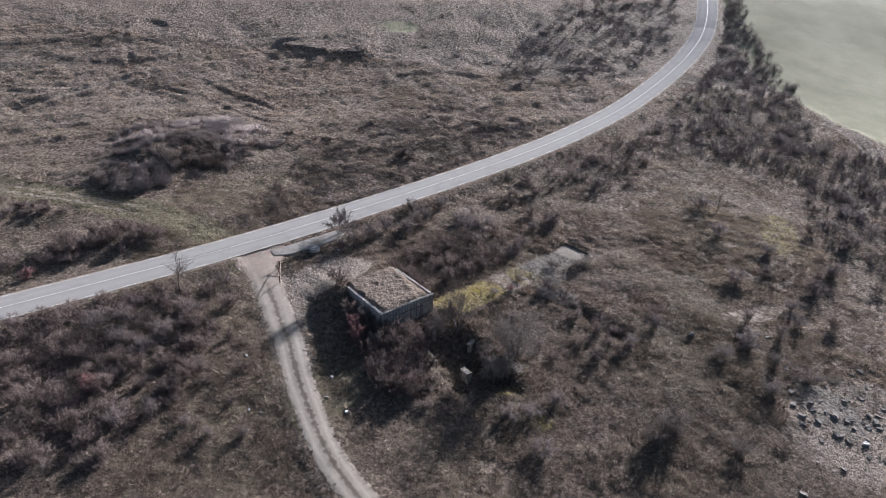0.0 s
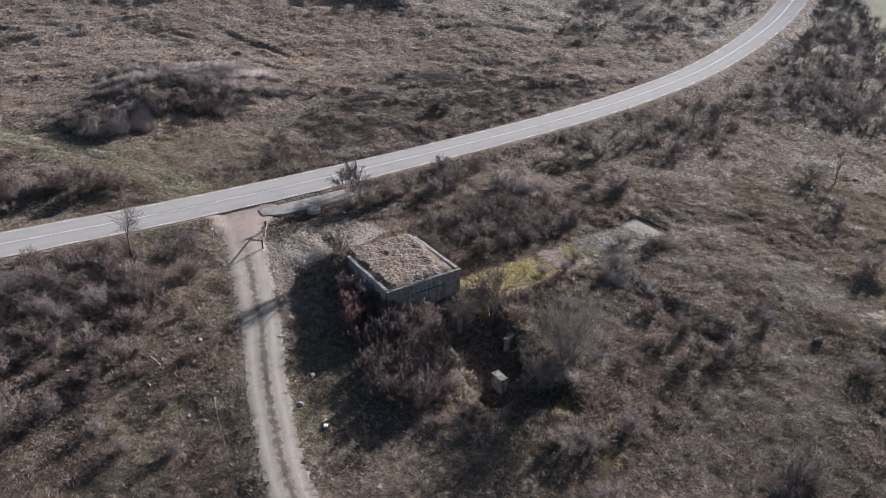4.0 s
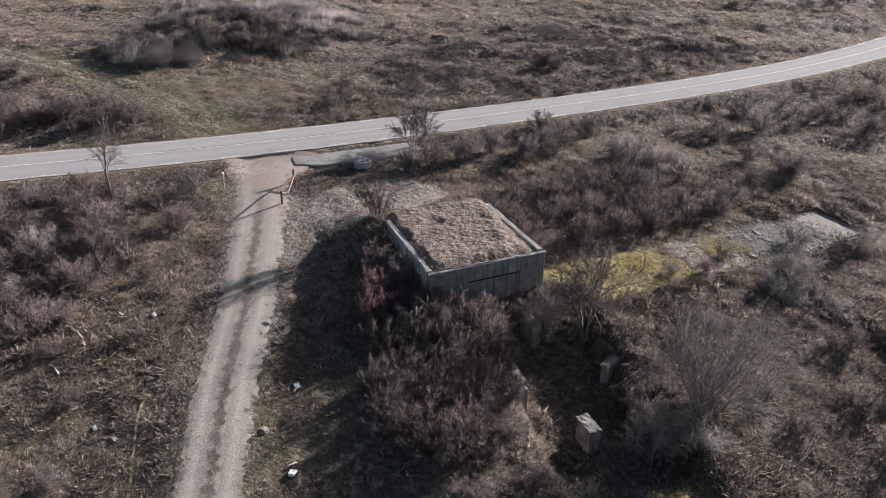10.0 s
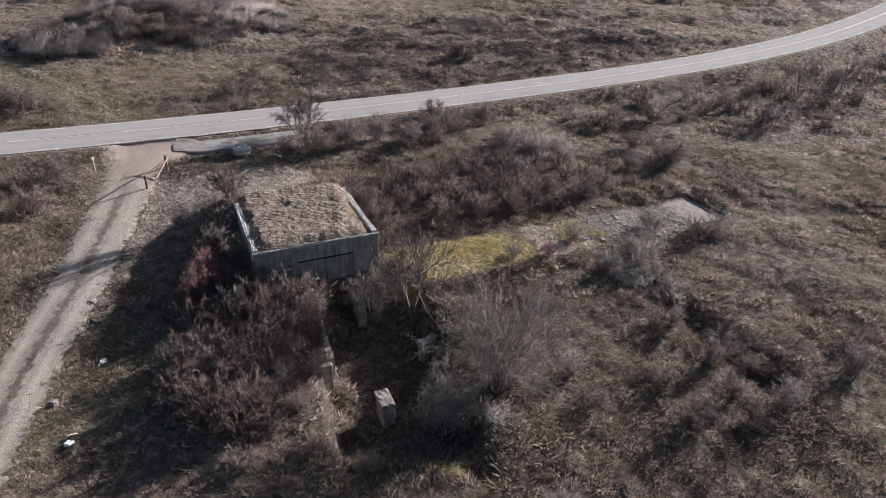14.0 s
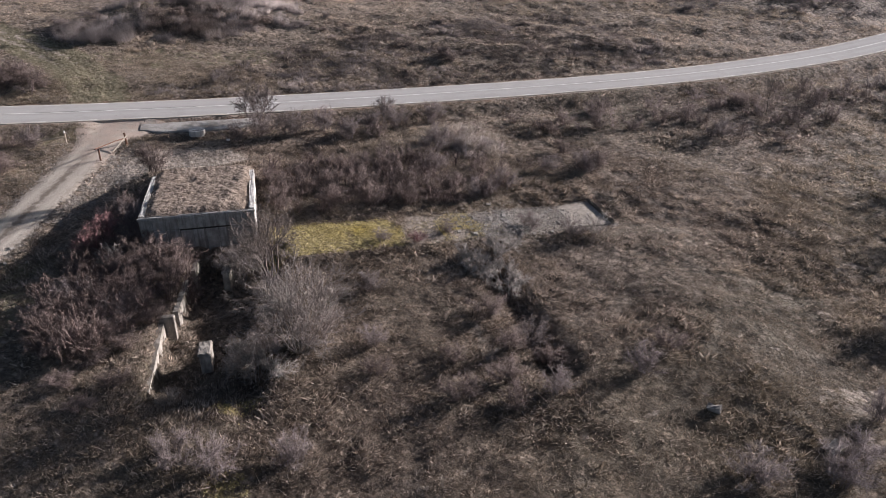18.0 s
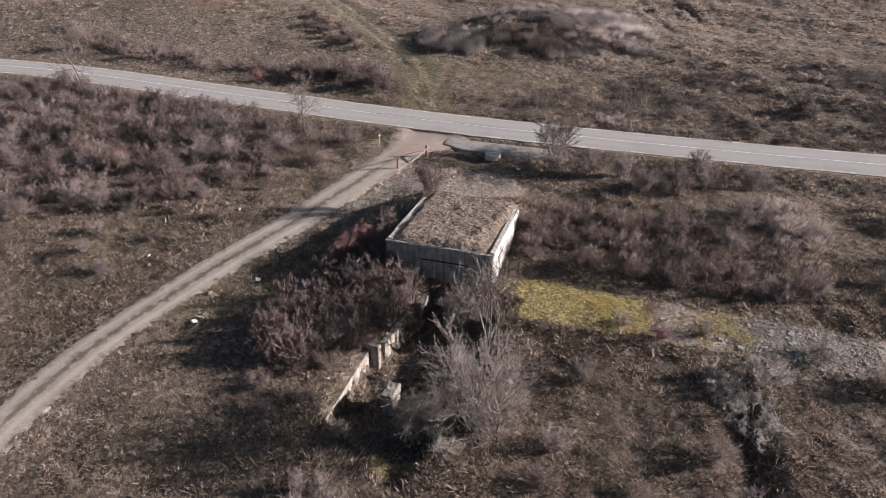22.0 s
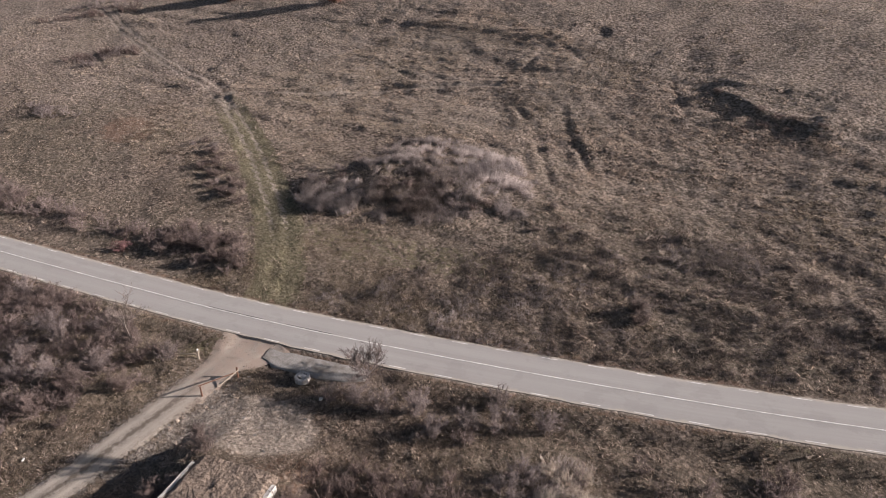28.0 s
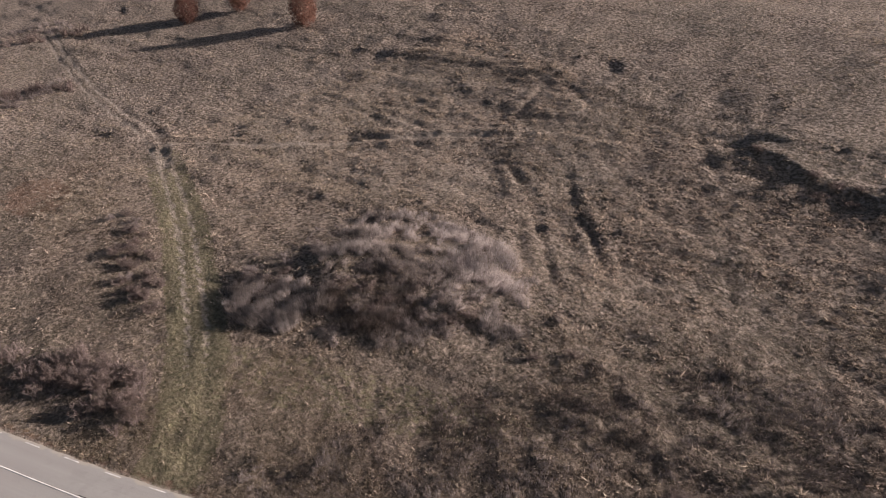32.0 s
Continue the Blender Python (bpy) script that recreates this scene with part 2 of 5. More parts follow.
# darker than CONCRETE: the front's shade is in the colour, besides the stains
FACADE = concrete_material("shaded_stained_concrete", (0.24, 0.232, 0.225), (0.40, 0.39, 0.375), (0.11, 0.104, 0.098), "Object", 0.14)
CHUNK = concrete_material("broken_concrete", (0.18, 0.165, 0.152), (0.36, 0.33, 0.302), (0.10, 0.09, 0.082), "Object", 0.25)
DARK = simple("joint_shade", (0.035, 0.032, 0.03), (0.06, 0.055, 0.05), 5, 0.95)
SOIL = simple("roof_soil", (0.075, 0.055, 0.044), (0.33, 0.262, 0.21), 3.2, 0.95, (0.20, 0.155, 0.125), 0.45, 0.8, 0.10, "Position")
PAVED = simple("gravelly_slab", (0.20, 0.172, 0.145), (0.42, 0.375, 0.325), 5, 0.95, (0.26, 0.222, 0.188), 0.9, 0.5, 0.02)
# dark brown with the shade of the kerb's upright face put into it
KERB = simple("shade_dark_kerb", (0.05, 0.042, 0.034), (0.15, 0.125, 0.10), 6, 0.95, (0.19, 0.16, 0.13), 1.4, 0.5, 0.02)
RUST = simple("rusty_steel", (0.10, 0.05, 0.035), (0.20, 0.11, 0.075), 9, 0.8)
TIMBER = simple("bleached_timber", (0.36, 0.30, 0.24), (0.52, 0.46, 0.38), 8, 0.85)
WHITE = simple("pale_litter", (0.72, 0.70, 0.68), (0.85, 0.84, 0.82), 3, 0.6)
TWIG_GREY = simple("grey_twigs", (0.15, 0.121, 0.116), (0.285, 0.238, 0.227), 3, 0.85, relief=0, per=0.25)
TWIG_BROWN = simple("brown_twigs", (0.108, 0.082, 0.075), (0.230, 0.176, 0.160), 3, 0.85, relief=0, per=0.25)
TWIG_LIGHT = simple("light_grey_twigs", (0.14, 0.112, 0.104), (0.28, 0.232, 0.212), 3, 0.85, relief=0, per=0.15)
TWIG_RED = simple("red_twigs", (0.18, 0.088, 0.09), (0.30, 0.170, 0.168), 3, 0.75, relief=0)
TWIG_PALE = simple("bleached_twigs", (0.30, 0.265, 0.245), (0.50, 0.455, 0.42), 3, 0.85, relief=0)
BARK = simple("bark", (0.12, 0.098, 0.09), (0.25, 0.21, 0.19), 7, 0.9, relief=0.5)
PALE_BARK = simple("pale_bark", (0.20, 0.172, 0.158), (0.36, 0.315, 0.29), 7, 0.9, relief=0.4)
STRAW = simple("straw", (0.40, 0.33, 0.275), (0.60, 0.52, 0.44), 2, 0.85, relief=0, per=0.15)
GRASS = island("dry_grass_blades", (0.125, 0.094, 0.074), (0.60, 0.495, 0.410), c=(0.255, 0.215, 0.135), spread=0.42, tone=True)
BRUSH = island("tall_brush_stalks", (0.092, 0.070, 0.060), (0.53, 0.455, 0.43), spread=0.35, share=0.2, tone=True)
LITTER = island("fallen_leaves", (0.50, 0.40, 0.12), (0.64, 0.55, 0.33), spread=0.5)
BROWN_LEAF = island("brown_oak_leaves", (0.16, 0.085, 0.07), (0.28, 0.155, 0.12), spread=0.4)
# haze over the road bend is put into this lightened twig colour
SCRUB = island("far_scrub_twigs", (0.20, 0.165, 0.16), (0.36, 0.305, 0.29), spread=0.3, share=0.25)
STONE = island("loose_stone", (0.24, 0.21, 0.19), (0.46, 0.415, 0.375), spread=0.35, share=0.0)
# UNDER's hue made half as bright again: light put into the colour
ROSY_LIT = island("rosy_lit_scrub_twigs", (0.130, 0.098, 0.092), (0.305, 0.242, 0.226), spread=0.4, share=0.1)
UNDER = island("undergrowth_twigs", (0.085, 0.062, 0.057), (0.215, 0.160, 0.145), spread=0.4, share=0.0)

# ---- terrain ----
rng = np.random.default_rng(7)


def lattice(ix, iy, seed):
    h = (ix.astype(np.int64) * 374761393 + iy.astype(np.int64) * 668265263 + seed * 1442695041) & 0x7FFFFFFF
    h = ((h ^ (h >> 13)) * 1274126177) & 0x7FFFFFFF
    return ((h ^ (h >> 16)) & 0xFFFF) / 65535.0


def vnoise(x, y, size, seed):
    """Smooth noise from 0 to 1 with bumps of that size."""
    u, v = x / size, y / size
    ix, iy = np.floor(u), np.floor(v)
    fx, fy = u - ix, v - iy
    fx, fy = fx * fx * (3 - 2 * fx), fy * fy * (3 - 2 * fy)
    a, b = lattice(ix, iy, seed), lattice(ix + 1, iy, seed)
    c, d = lattice(ix, iy + 1, seed), lattice(ix + 1, iy + 1, seed)
    return (a * (1 - fx) + b * fx) * (1 - fy) + (c * (1 - fx) + d * fx) * fy


def smooth(a, b, v):
    t = np.clip((v - a) / (b - a), 0, 1)
    return t * t * (3 - 2 * t)


def spline(points, step=1.0):
    """A smooth line through points, sampled about every step metres."""
    p = [np.array(q, float) for q in points]
    p = [2 * p[0] - p[1]] + p + [2 * p[-1] - p[-2]]
    out = []
    for i in range(1, len(p) - 2):
        n = max(2, int(np.linalg.norm(p[i + 1] - p[i]) / step))
        for k in range(n):
            t = k / n
            out.append(0.5 * (2 * p[i] + (p[i + 1] - p[i - 1]) * t + (2 * p[i - 1] - 5 * p[i] + 4 * p[i + 1] - p[i + 2]) * t * t
                              + (3 * p[i] - p[i - 1] - 3 * p[i + 1] + p[i + 2]) * t ** 3))
    out.append(p[-2])
    return np.array(out)


def near_line(x, y, line):
    """Distance to a sampled line and the index of its nearest sample."""
    d, k = np.full(x.shape, 1e9), np.zeros(x.shape, int)
    for i in range(0, len(line)):
        e = (x - line[i, 0]) ** 2 + (y - line[i, 1]) ** 2
        w = e < d
        d[w], k[w] = e[w], i
    return np.sqrt(d), k


ROAD = spline([(-160, -10), (-125, 21), (-100, 43), (-86, 55), (-74, 64.8), (-60, 74.3), (-47.6, 82.7), (-33.75, 92.35), (-18.3, 104.4), (-0.25, 119.6), (13.6, 132.1), (26.5, 145),
               (42.5, 163), (59.6, 186.2), (72, 205.3), (80.7, 222.4), (89.2, 247.6), (95, 275), (97, 320), (95, 400)], 1.5)
TRACK = spline([(-28.6, 93.0), (-26.9, 88.5), (-24.5, 83.2), (-22.0, 77.3), (-19.7, 72), (-17.4, 65.6), (-15.2, 60.4), (-12.6, 54.8), (-8.5, 48.9), (-2, 42), (6, 35), (20, 25)], 0.7)
LANE = spline([(-34.5, 95.0), (-39, 99), (-44.4, 101.2), (-52.8, 104.2), (-64.2, 106.8), (-78.9, 109.9), (-101.5, 112.9), (-118.8, 113.2), (-132.8, 111), (-167, 108.5), (-200, 108)], 0.7)
SPUR = spline([(-100, 112.5), (-107, 116), (-93.9, 130.8), (-82.8, 146.5), (-72.6, 157.6)], 1.5)
SCARS = [spline(q, 1.2) for q in ([(-110.4, 114.4), (-99, 126.3), (-90.1, 138.5), (-79.8, 149.6), (-69.6, 159.9)], [(-62.3, 154.9), (-47.8, 147.5), (-36.1, 141.4), (-29.4, 138.0)],
                                  [(-56.7, 160), (-44.5, 153.5), (-36.8, 149.2)], [(-22.4, 136.2), (-14.1, 131.7)], [(-48.3, 179.2), (-38.5, 172.1)], [(-80, 178), (-75.7, 177), (-65.7, 174.4)], [(-108, 145), (-95, 147.5), (-86.1, 147.3)], [(-59.5, 154.2), (-53.2, 152.2), (-46, 147)], [(-62, 162), (-58.3, 159.7), (-48, 154), (-39.9, 151.4)],
                                  [(-16.5, 134.5), (-14, 133), (-12, 131.5)], [(-123.4, 181.9), (-112, 189), (-101.9, 198.2)], [(-105.1, 175.5), (-99.7, 182.9)], [(-95, 169.9), (-89, 175), (-83.2, 179.4)],
                                  [(-95.6, 148.8), (-87, 151), (-79.1, 152.1)], [(-82, 185.5), (-77, 173), (-71.6, 160.7)], [(-131, 112.5), (-122, 114.5), (-110, 116)], [(-63, 155), (-51.6, 150.4), (-41.8, 144.4), (-36, 141)], [(-55.7, 159.8), (-43.4, 152.8), (-34.4, 147.4)],
                                  [(-33.3, 129), (-37, 119), (-43.9, 109.9)], [(-88, 181), (-80, 185)], [(-61, 139.8), (-56, 141.7), (-50, 143)])]
GULLY = spline([(15.4, 85.2), (18.2, 82.6), (20.2, 80.2), (21.8, 78.2), (23.6, 76.4)], 0.6)
PATH = spline([(39.2, 91.4), (34, 81), (29.5, 74.9), (25, 70), (19.4, 63.9), (15, 57)], 1.0)
apron_line = spline([(-25.9, 92.4), (-22.6, 95.0), (-19.6, 97.4), (-16.6, 99.9)], 0.8)
ROAD_HALF, TRACK_HALF = 3.35, 1.8

# the bunker's corner, its side along the front and its side to the back
NEAR = np.array((-1.55, 79.55))
ALONG, BACK = np.array((-0.793, -0.609)), np.array((-0.609, 0.793))
BW, BD, ROOF_Z = 8.3, 8.5, 8.0
# the sunken way: from the bunker's front, and across from its left wall
WAY, ACROSS = np.array((0.53, -0.848)), np.array((0.848, 0.53))
WAY0 = np.array((-4.7, 76.2))
# the old platform: from the bunker's corner to its far slab
PLAT0, PLAT = np.array((-0.2, 79.3)), np.array((0.77, 0.638))
PLATN = np.array((-0.638, 0.77))


def base_height(x, y):
    z = -0.0604 * x + 0.0619 * y - 0.05
    u = np.clip(0.9 * y - 0.25 * x - 118, 0, None)
    return z + np.where(u < 60, 0.0018 * u * u, np.where(u < 120, 6.48 + 0.216 * (u - 60) - 0.0018 * (u - 60) ** 2, 12.96))


ROAD_Z = base_height(ROAD[:, 0], ROAD[:, 1]) + 0.12
ROAD_Z = np.convolve(np.pad(ROAD_Z, 6, mode="edge"), np.ones(13) / 13, mode="valid")


def local(x, y, origin, e1, e2):
    dx, dy = x - origin[0], y - origin[1]
    return dx * e1[0] + dy * e1[1], dx * e2[0] + dy * e2[1]


def crop_share(x, y):
    """1 on the sown field beyond the scrub, 0 elsewhere."""
    d = (x - 97) * 0.97 + (y - 170) * 0.1 + 8 * np.sin((y - 150) / 26)
    return smooth(-2, 3, d) * smooth(105, 150, y + 0.35 * (x - 97))


def terrain(x, y):
    """Height of the ground."""
    x, y = np.asarray(x, float), np.asarray(y, float)
    far = smooth(700, 300, np.hypot(x, y - 100)) * (1 - crop_share(x, y))
    z = base_height(x, y)
    # hummocks, hollows
    z = z + far * ((vnoise(x, y, 17, 3) - 0.5) * 0.7 + (vnoise(x, y, 5, 4) - 0.5) * 0.42 + (vnoise(x, y, 1.7, 5) - 0.5) * 0.26 + (vnoise(x, y, 0.85, 6) - 0.5) * 0.20)
    # small terraces and old wheel ruts on the slope
    u, v = 0.9 * x + 0.4 * y, -0.4 * x + 0.9 * y
    z = z + far * 0.26 * smooth(118, 135, y - 0.2 * x) * smooth(0.44, 0.62, vnoise(u / 5.0, v, 3.4, 61))
    for k, scar in enumerate(SCARS):
        d = near_line(x, y, scar)[0]
        deep = 1.9 if k == 0 else 1.0
        z = z - 0.17 * deep * np.exp(-(d / 0.6) ** 2) + 0.08 * deep * np.exp(-((d - 1.3) / 0.6) ** 2)
    # gully below the platform
    gd = near_line(x, y, GULLY)[0]
    z = z - 0.95 * np.exp(-(gd / 1.2) ** 2)
    # the overgrown mound north of the road, the bank beyond it
    mx, my = local(x, y, (-51, 125), np.array((0.64, 0.77)), np.array((-0.77, 0.64)))
    z = z + 2.6 * np.exp(-(mx / 13) ** 2 - (my / 7) ** 2) * (0.7 + 0.6 * vnoise(x, y, 6, 9))
    bx, by = local(x, y, (-30, 180), np.array((0.995, -0.05)), np.array((0.05, 0.995)))
    z = z + 0.6 * smooth(14, 9, np.abs(bx)) * smooth(-0.6, 0.6, by + 1.2 * (vnoise(x, y, 6, 17) - 0.5)) * smooth(22, 4, by)
    # platform beside the bunker
    s, n = local(x, y, PLAT0, PLAT, PLATN)
    flat = smooth(-1.5, 0.5, s) * smooth(30.5, 29, s) * smooth(3.6, 2.6, np.abs(n - 0.6))
    z = z * (1 - flat) + flat * (5.4 - 0.033 * s + (vnoise(x, y, 1.2, 12) - 0.5) * 0.1)
    # earth heaped behind the bunker
    s, n = local(x, y, NEAR, ALONG, BACK)
    heap = smooth(-2.5, 1, s) * smooth(13, 8, s) * smooth(BD - 2.5, BD, n) * smooth(BD + 9, BD + 0.5, n)
    z = np.maximum(z, z * (1 - heap) + heap * (ROOF_Z - 0.15 + (vnoise(x, y, 1.5, 13) - 0.5) * 0.35))
    inside = (s > 0.1) & (s < BW - 0.1) & (n > 0.1) & (n < BD - 0.4)
    # sunken way
    s, n = local(x, y, WAY0, WAY, ACROSS)
    left = np.where(s < 2.4, 0.0, np.where(s < 7.3, -0.35, -1.15))
    cut = smooth(-0.6, 0.0, s) * smooth(18.5, 11.5, s) * smooth(-0.1, 0.12, n - left) * smooth(7.0, 5.4, n)
    z = z - 2.0 * cut * (0.88 + 0.24 * vnoise(x, y, 1.6, 15))
    z = np.where(inside, 5.0, z)
    # road, lane and track beds
    d, k = near_line(x, y, ROAD)
    from_road = d
    rz = ROAD_Z[k]
    bed = smooth(6.2, 3.5, d)
    z = z - 0.35 * smooth(4.2, 6, d) * smooth(9.5, 6.8, d)
    z = z * (1 - bed) + bed * (rz - 0.06)
    d, k = near_line(x, y, TRACK)
    tz = base_height(TRACK[:, 0], TRACK[:, 1])
    bed = smooth(3.2, 1.5, d) * smooth(2, 5, from_road)
    z = z * (1 - bed) + bed * (tz[k] - 0.03 + (vnoise(x, y, 1.3, 21) - 0.5) * 0.06)
    d = near_line(x, y, apron_line)[0]
    bed = smooth(3.6, 2.4, d) * smooth(3.4, 4.2, from_road)
    z = z * (1 - bed) + bed * (base_height(x, y) - 0.03)
    d, k = near_line(x, y, LANE)
    rut = np.exp(-((d - 1.0) / 0.4) ** 2)
    z = z - (0.13 + 0.1 * smooth(-105, -120, x)) * rut * far
    d, k = near_line(x, y, SPUR)
    z = z - 0.22 * np.exp(-(d / 0.6) ** 2) + 0.18 * np.exp(-((d - 1.4) / 0.6) ** 2)
    return z


def axis(parts):
    out = []
    for a, b, step in parts:
        out += list(np.arange(a, b, step))
    return np.array(out + [parts[-1][1]])


def mesh_of(name, verts, faces, material, smooth_shade=False):
    me = bpy.data.meshes.new(name)
    me.from_pydata(verts, [], faces)
    me.materials.append(material)
    if smooth_shade:
        me.polygons.foreach_set("use_smooth", np.ones(len(me.polygons), bool))
    me.update()
    return me


def fast_mesh(name, verts, faces, material, smooth_shade=False):
    """A mesh from arrays: verts n x 3, faces m x k."""
    me = bpy.data.meshes.new(name)
    verts, faces = np.asarray(verts, np.float32), np.asarray(faces, np.int32)
    m, k = faces.shape
    me.vertices.add(len(verts))
    me.vertices.foreach_set("co", verts.ravel())
    me.loops.add(m * k)
    me.loops.foreach_set("vertex_index", faces.ravel())
    me.polygons.add(m)
    me.polygons.foreach_set("loop_start", np.arange(m, dtype=np.int32) * k)
    me.polygons.foreach_set("loop_total", np.full(m, k, np.int32))
    if smooth_shade:
        me.polygons.foreach_set("use_smooth", np.ones(m, bool))
    me.materials.append(material)
    me.update(calc_edges=True)
    me.validate()
    return me


def add_mask(me, name, values):
    a = me.attributes.new(name, "FLOAT", "POINT")
    a.data.foreach_set("value", np.ascontiguousarray(values, dtype=np.float32))


def blob(x, y, cx, cy, rx, ry, turn=0.0):
    """A soft patch, 1 in its middle and 0 outside."""
    c, s = math.cos(radians(turn)), math.sin(radians(turn))
    u, v = ((x - cx) * c + (y - cy) * s) / rx, (-(x - cx) * s + (y - cy) * c) / ry
    return smooth(1.25, 0.75, np.hypot(u, v))


def brown_share(x, y):
    """Where the grass and soil are coloured a darker brown."""
    return np.maximum(0.28 * blob(x, y, 8, 149, 40, 25, 42), np.maximum(0.45 * blob(x, y, 27, 67, 24, 16, 30), 0.3 * blob(x, y, 16, 74, 13, 15, 40)))


def straw_share(x, y):
    """How pale the grass is coloured: darker by the road and to the south, paler up the slope."""
    up = smooth(110, 152, 0.9 * y - 0.35 * x)
    return np.clip(0.27 + 0.14 * smooth(92, 108, y - 0.8 * x - 24) + 0.8 * up + 0.5 * (vnoise(x, y, 22, 71) - 0.5) - 0.14 * smooth(92, 58, y) - 0.6 * brown_share(x, y), 0, 1)


def masks(x, y):
    """What covers the ground, each from 0 to 1."""
    road = near_line(x, y, ROAD)[0]
    track = near_line(x, y, TRACK)[0]
    lane = near_line(x, y, LANE)[0]
    spur = near_line(x, y, SPUR)[0]
    path = near_line(x, y, PATH)[0]
    s, n = local(x, y, PLAT0, PLAT, PLATN)
    on = smooth(-0.8, 0.3, s) * smooth(29.6, 28.6, s) * smooth(3.1, 2.2, np.abs(n - 0.5))
    out = {}
    out["green"] = np.maximum.reduce([1.0 * smooth(3.8, 2.8, lane) * smooth(-125, -75, x), 0.75 * blob(x, y, -36.5, 97.5, 4, 3), 0.5 * blob(x, y, -38, 112, 22, 4, 38), 0.55 * blob(x, y, -30.5, 87, 1.3, 4, -25),
                                      0.6 * blob(x, y, -13.5, 64.5, 4.5, 9, -25), 0.5 * blob(x, y, -22, 64, 1.6, 10, -25), 0.5 * smooth(5.2, 4.2, road) * smooth(3, 3.6, road) * vnoise(x, y, 9, 31)])
    out["pale"] = np.maximum.reduce([1.0 * blob(x, y, -16.2, 87.4, 6.6, 4.4, 40), 0.8 * smooth(4.1, 3.4, road), 0.85 * np.exp(-((lane - 1.0) / 0.42) ** 2) * smooth(-34, -60, x), 1.0 * smooth(1.2, 0.5, spur),
                                     0.55 * smooth(0.5, 0.15, path), 0.65 * blob(x, y, 49, 61, 11, 9, 30), 0.55 * blob(x, y, -45, 135, 9, 3, -10), 0.6 * blob(x, y, 45, 83, 7, 2, 20),
                                     0.5 * blob(x, y, 19.3, 76.2, 0.7, 3.2, 47), 0.7 * on * smooth(10, 11.5, s) * smooth(17, 15.5, s), 0.42 * blob(x, y, -84, 153, 40, 24, 25)])
    out["rust"] = np.maximum.reduce([0.7 * blob(x, y, -101, 94, 7, 5), 0.5 * smooth(4.8, 4.0, road) * smooth(3.2, 3.7, road) * (vnoise(x, y, 14, 33) > 0.45), 0.5 * blob(x, y, -6, 90, 7, 2.5, 40)])
    out["stony"] = np.maximum.reduce([0.7 * on * smooth(15.0, 17.5, s), 0.75 * blob(x, y, 46, 64, 3.2, 5, 20), 0.55 * smooth(3.2, 2.0, track) * smooth(62, 70, y), 0.6 * blob(x, y, -20.3, 82.0, 2.0, 9, 22), 0.6 * on * blob(x, y, 6.6, 86, 1.6, 1.2)])
    out["moss"] = np.maximum.reduce([0.9 * on * smooth(11.3, 9.3, s), 0.75 * on * smooth(13.2, 14.5, s) * smooth(18.5, 16, s) * smooth(-0.8, 0.8, n), 0.6 * blob(x, y, 57, 106, 3.5, 8, -20), 0.6 * blob(x, y, 7.4, 65.4, 1.6, 1.2),
                                     0.55 * blob(x, y, 11, 60, 1.5, 1.2)])
    out["crop"] = crop_share(x, y)
    out["crop"] = np.maximum(out["crop"], 0.7 * blob(x, y, -12, 200, 6, 4))
    out["straw"] = straw_share(x, y)
    out["brown"] = brown_share(x, y)
    return out


GX = axis([(-2600, -700, 380), (-700, -240, 40), (-240, -130, 1.7), (-130, -32, 0.62), (-32, 30, 0.5), (30, 110, 1.0), (110, 260, 5), (260, 2600, 260)])
GY = axis([(-2400, -300, 300), (-300, 20, 32), (20, 54, 1.2), (54, 104, 0.5), (104, 190, 0.62), (190, 300, 2.4), (300, 700, 25), (700, 3000, 230)])
gx, gy = np.meshgrid(GX, GY)
gx, gy = gx.ravel(), gy.ravel()
gz = terrain(gx, gy)
w, h = len(GX), len(GY)
i0 = (np.arange(h - 1)[:, None] * w + np.arange(w - 1)[None, :]).ravel()
ground_mesh = fast_mesh("ground", np.c_[gx, gy, gz], np.c_[i0, i0 + 1, i0 + w + 1, i0 + w], MEADOW, True)
for key, values in masks(gx, gy).items():
    add_mask(ground_mesh, key, values)
ground = tagged(new("ground", ground_mesh), "dry winter meadow of brown grass and bare soil", "ground", "", "structure")


GZ = gz.reshape(h, w)


def on_ground(x, y):
    """Height of the ground sheet itself, for arrays."""
    x, y = np.asarray(x, float), np.asarray(y, float)
    i = np.clip(np.searchsorted(GX, x) - 1, 0, w - 2)
    j = np.clip(np.searchsorted(GY, y) - 1, 0, h - 2)
    u, v = (x - GX[i]) / (GX[i + 1] - GX[i]), (y - GY[j]) / (GY[j + 1] - GY[j])
    return (GZ[j, i] * (1 - u) + GZ[j, i + 1] * u) * (1 - v) + (GZ[j + 1, i] * (1 - u) + GZ[j + 1, i + 1] * u) * v


def at(x, y):
    return float(on_ground(x, y))


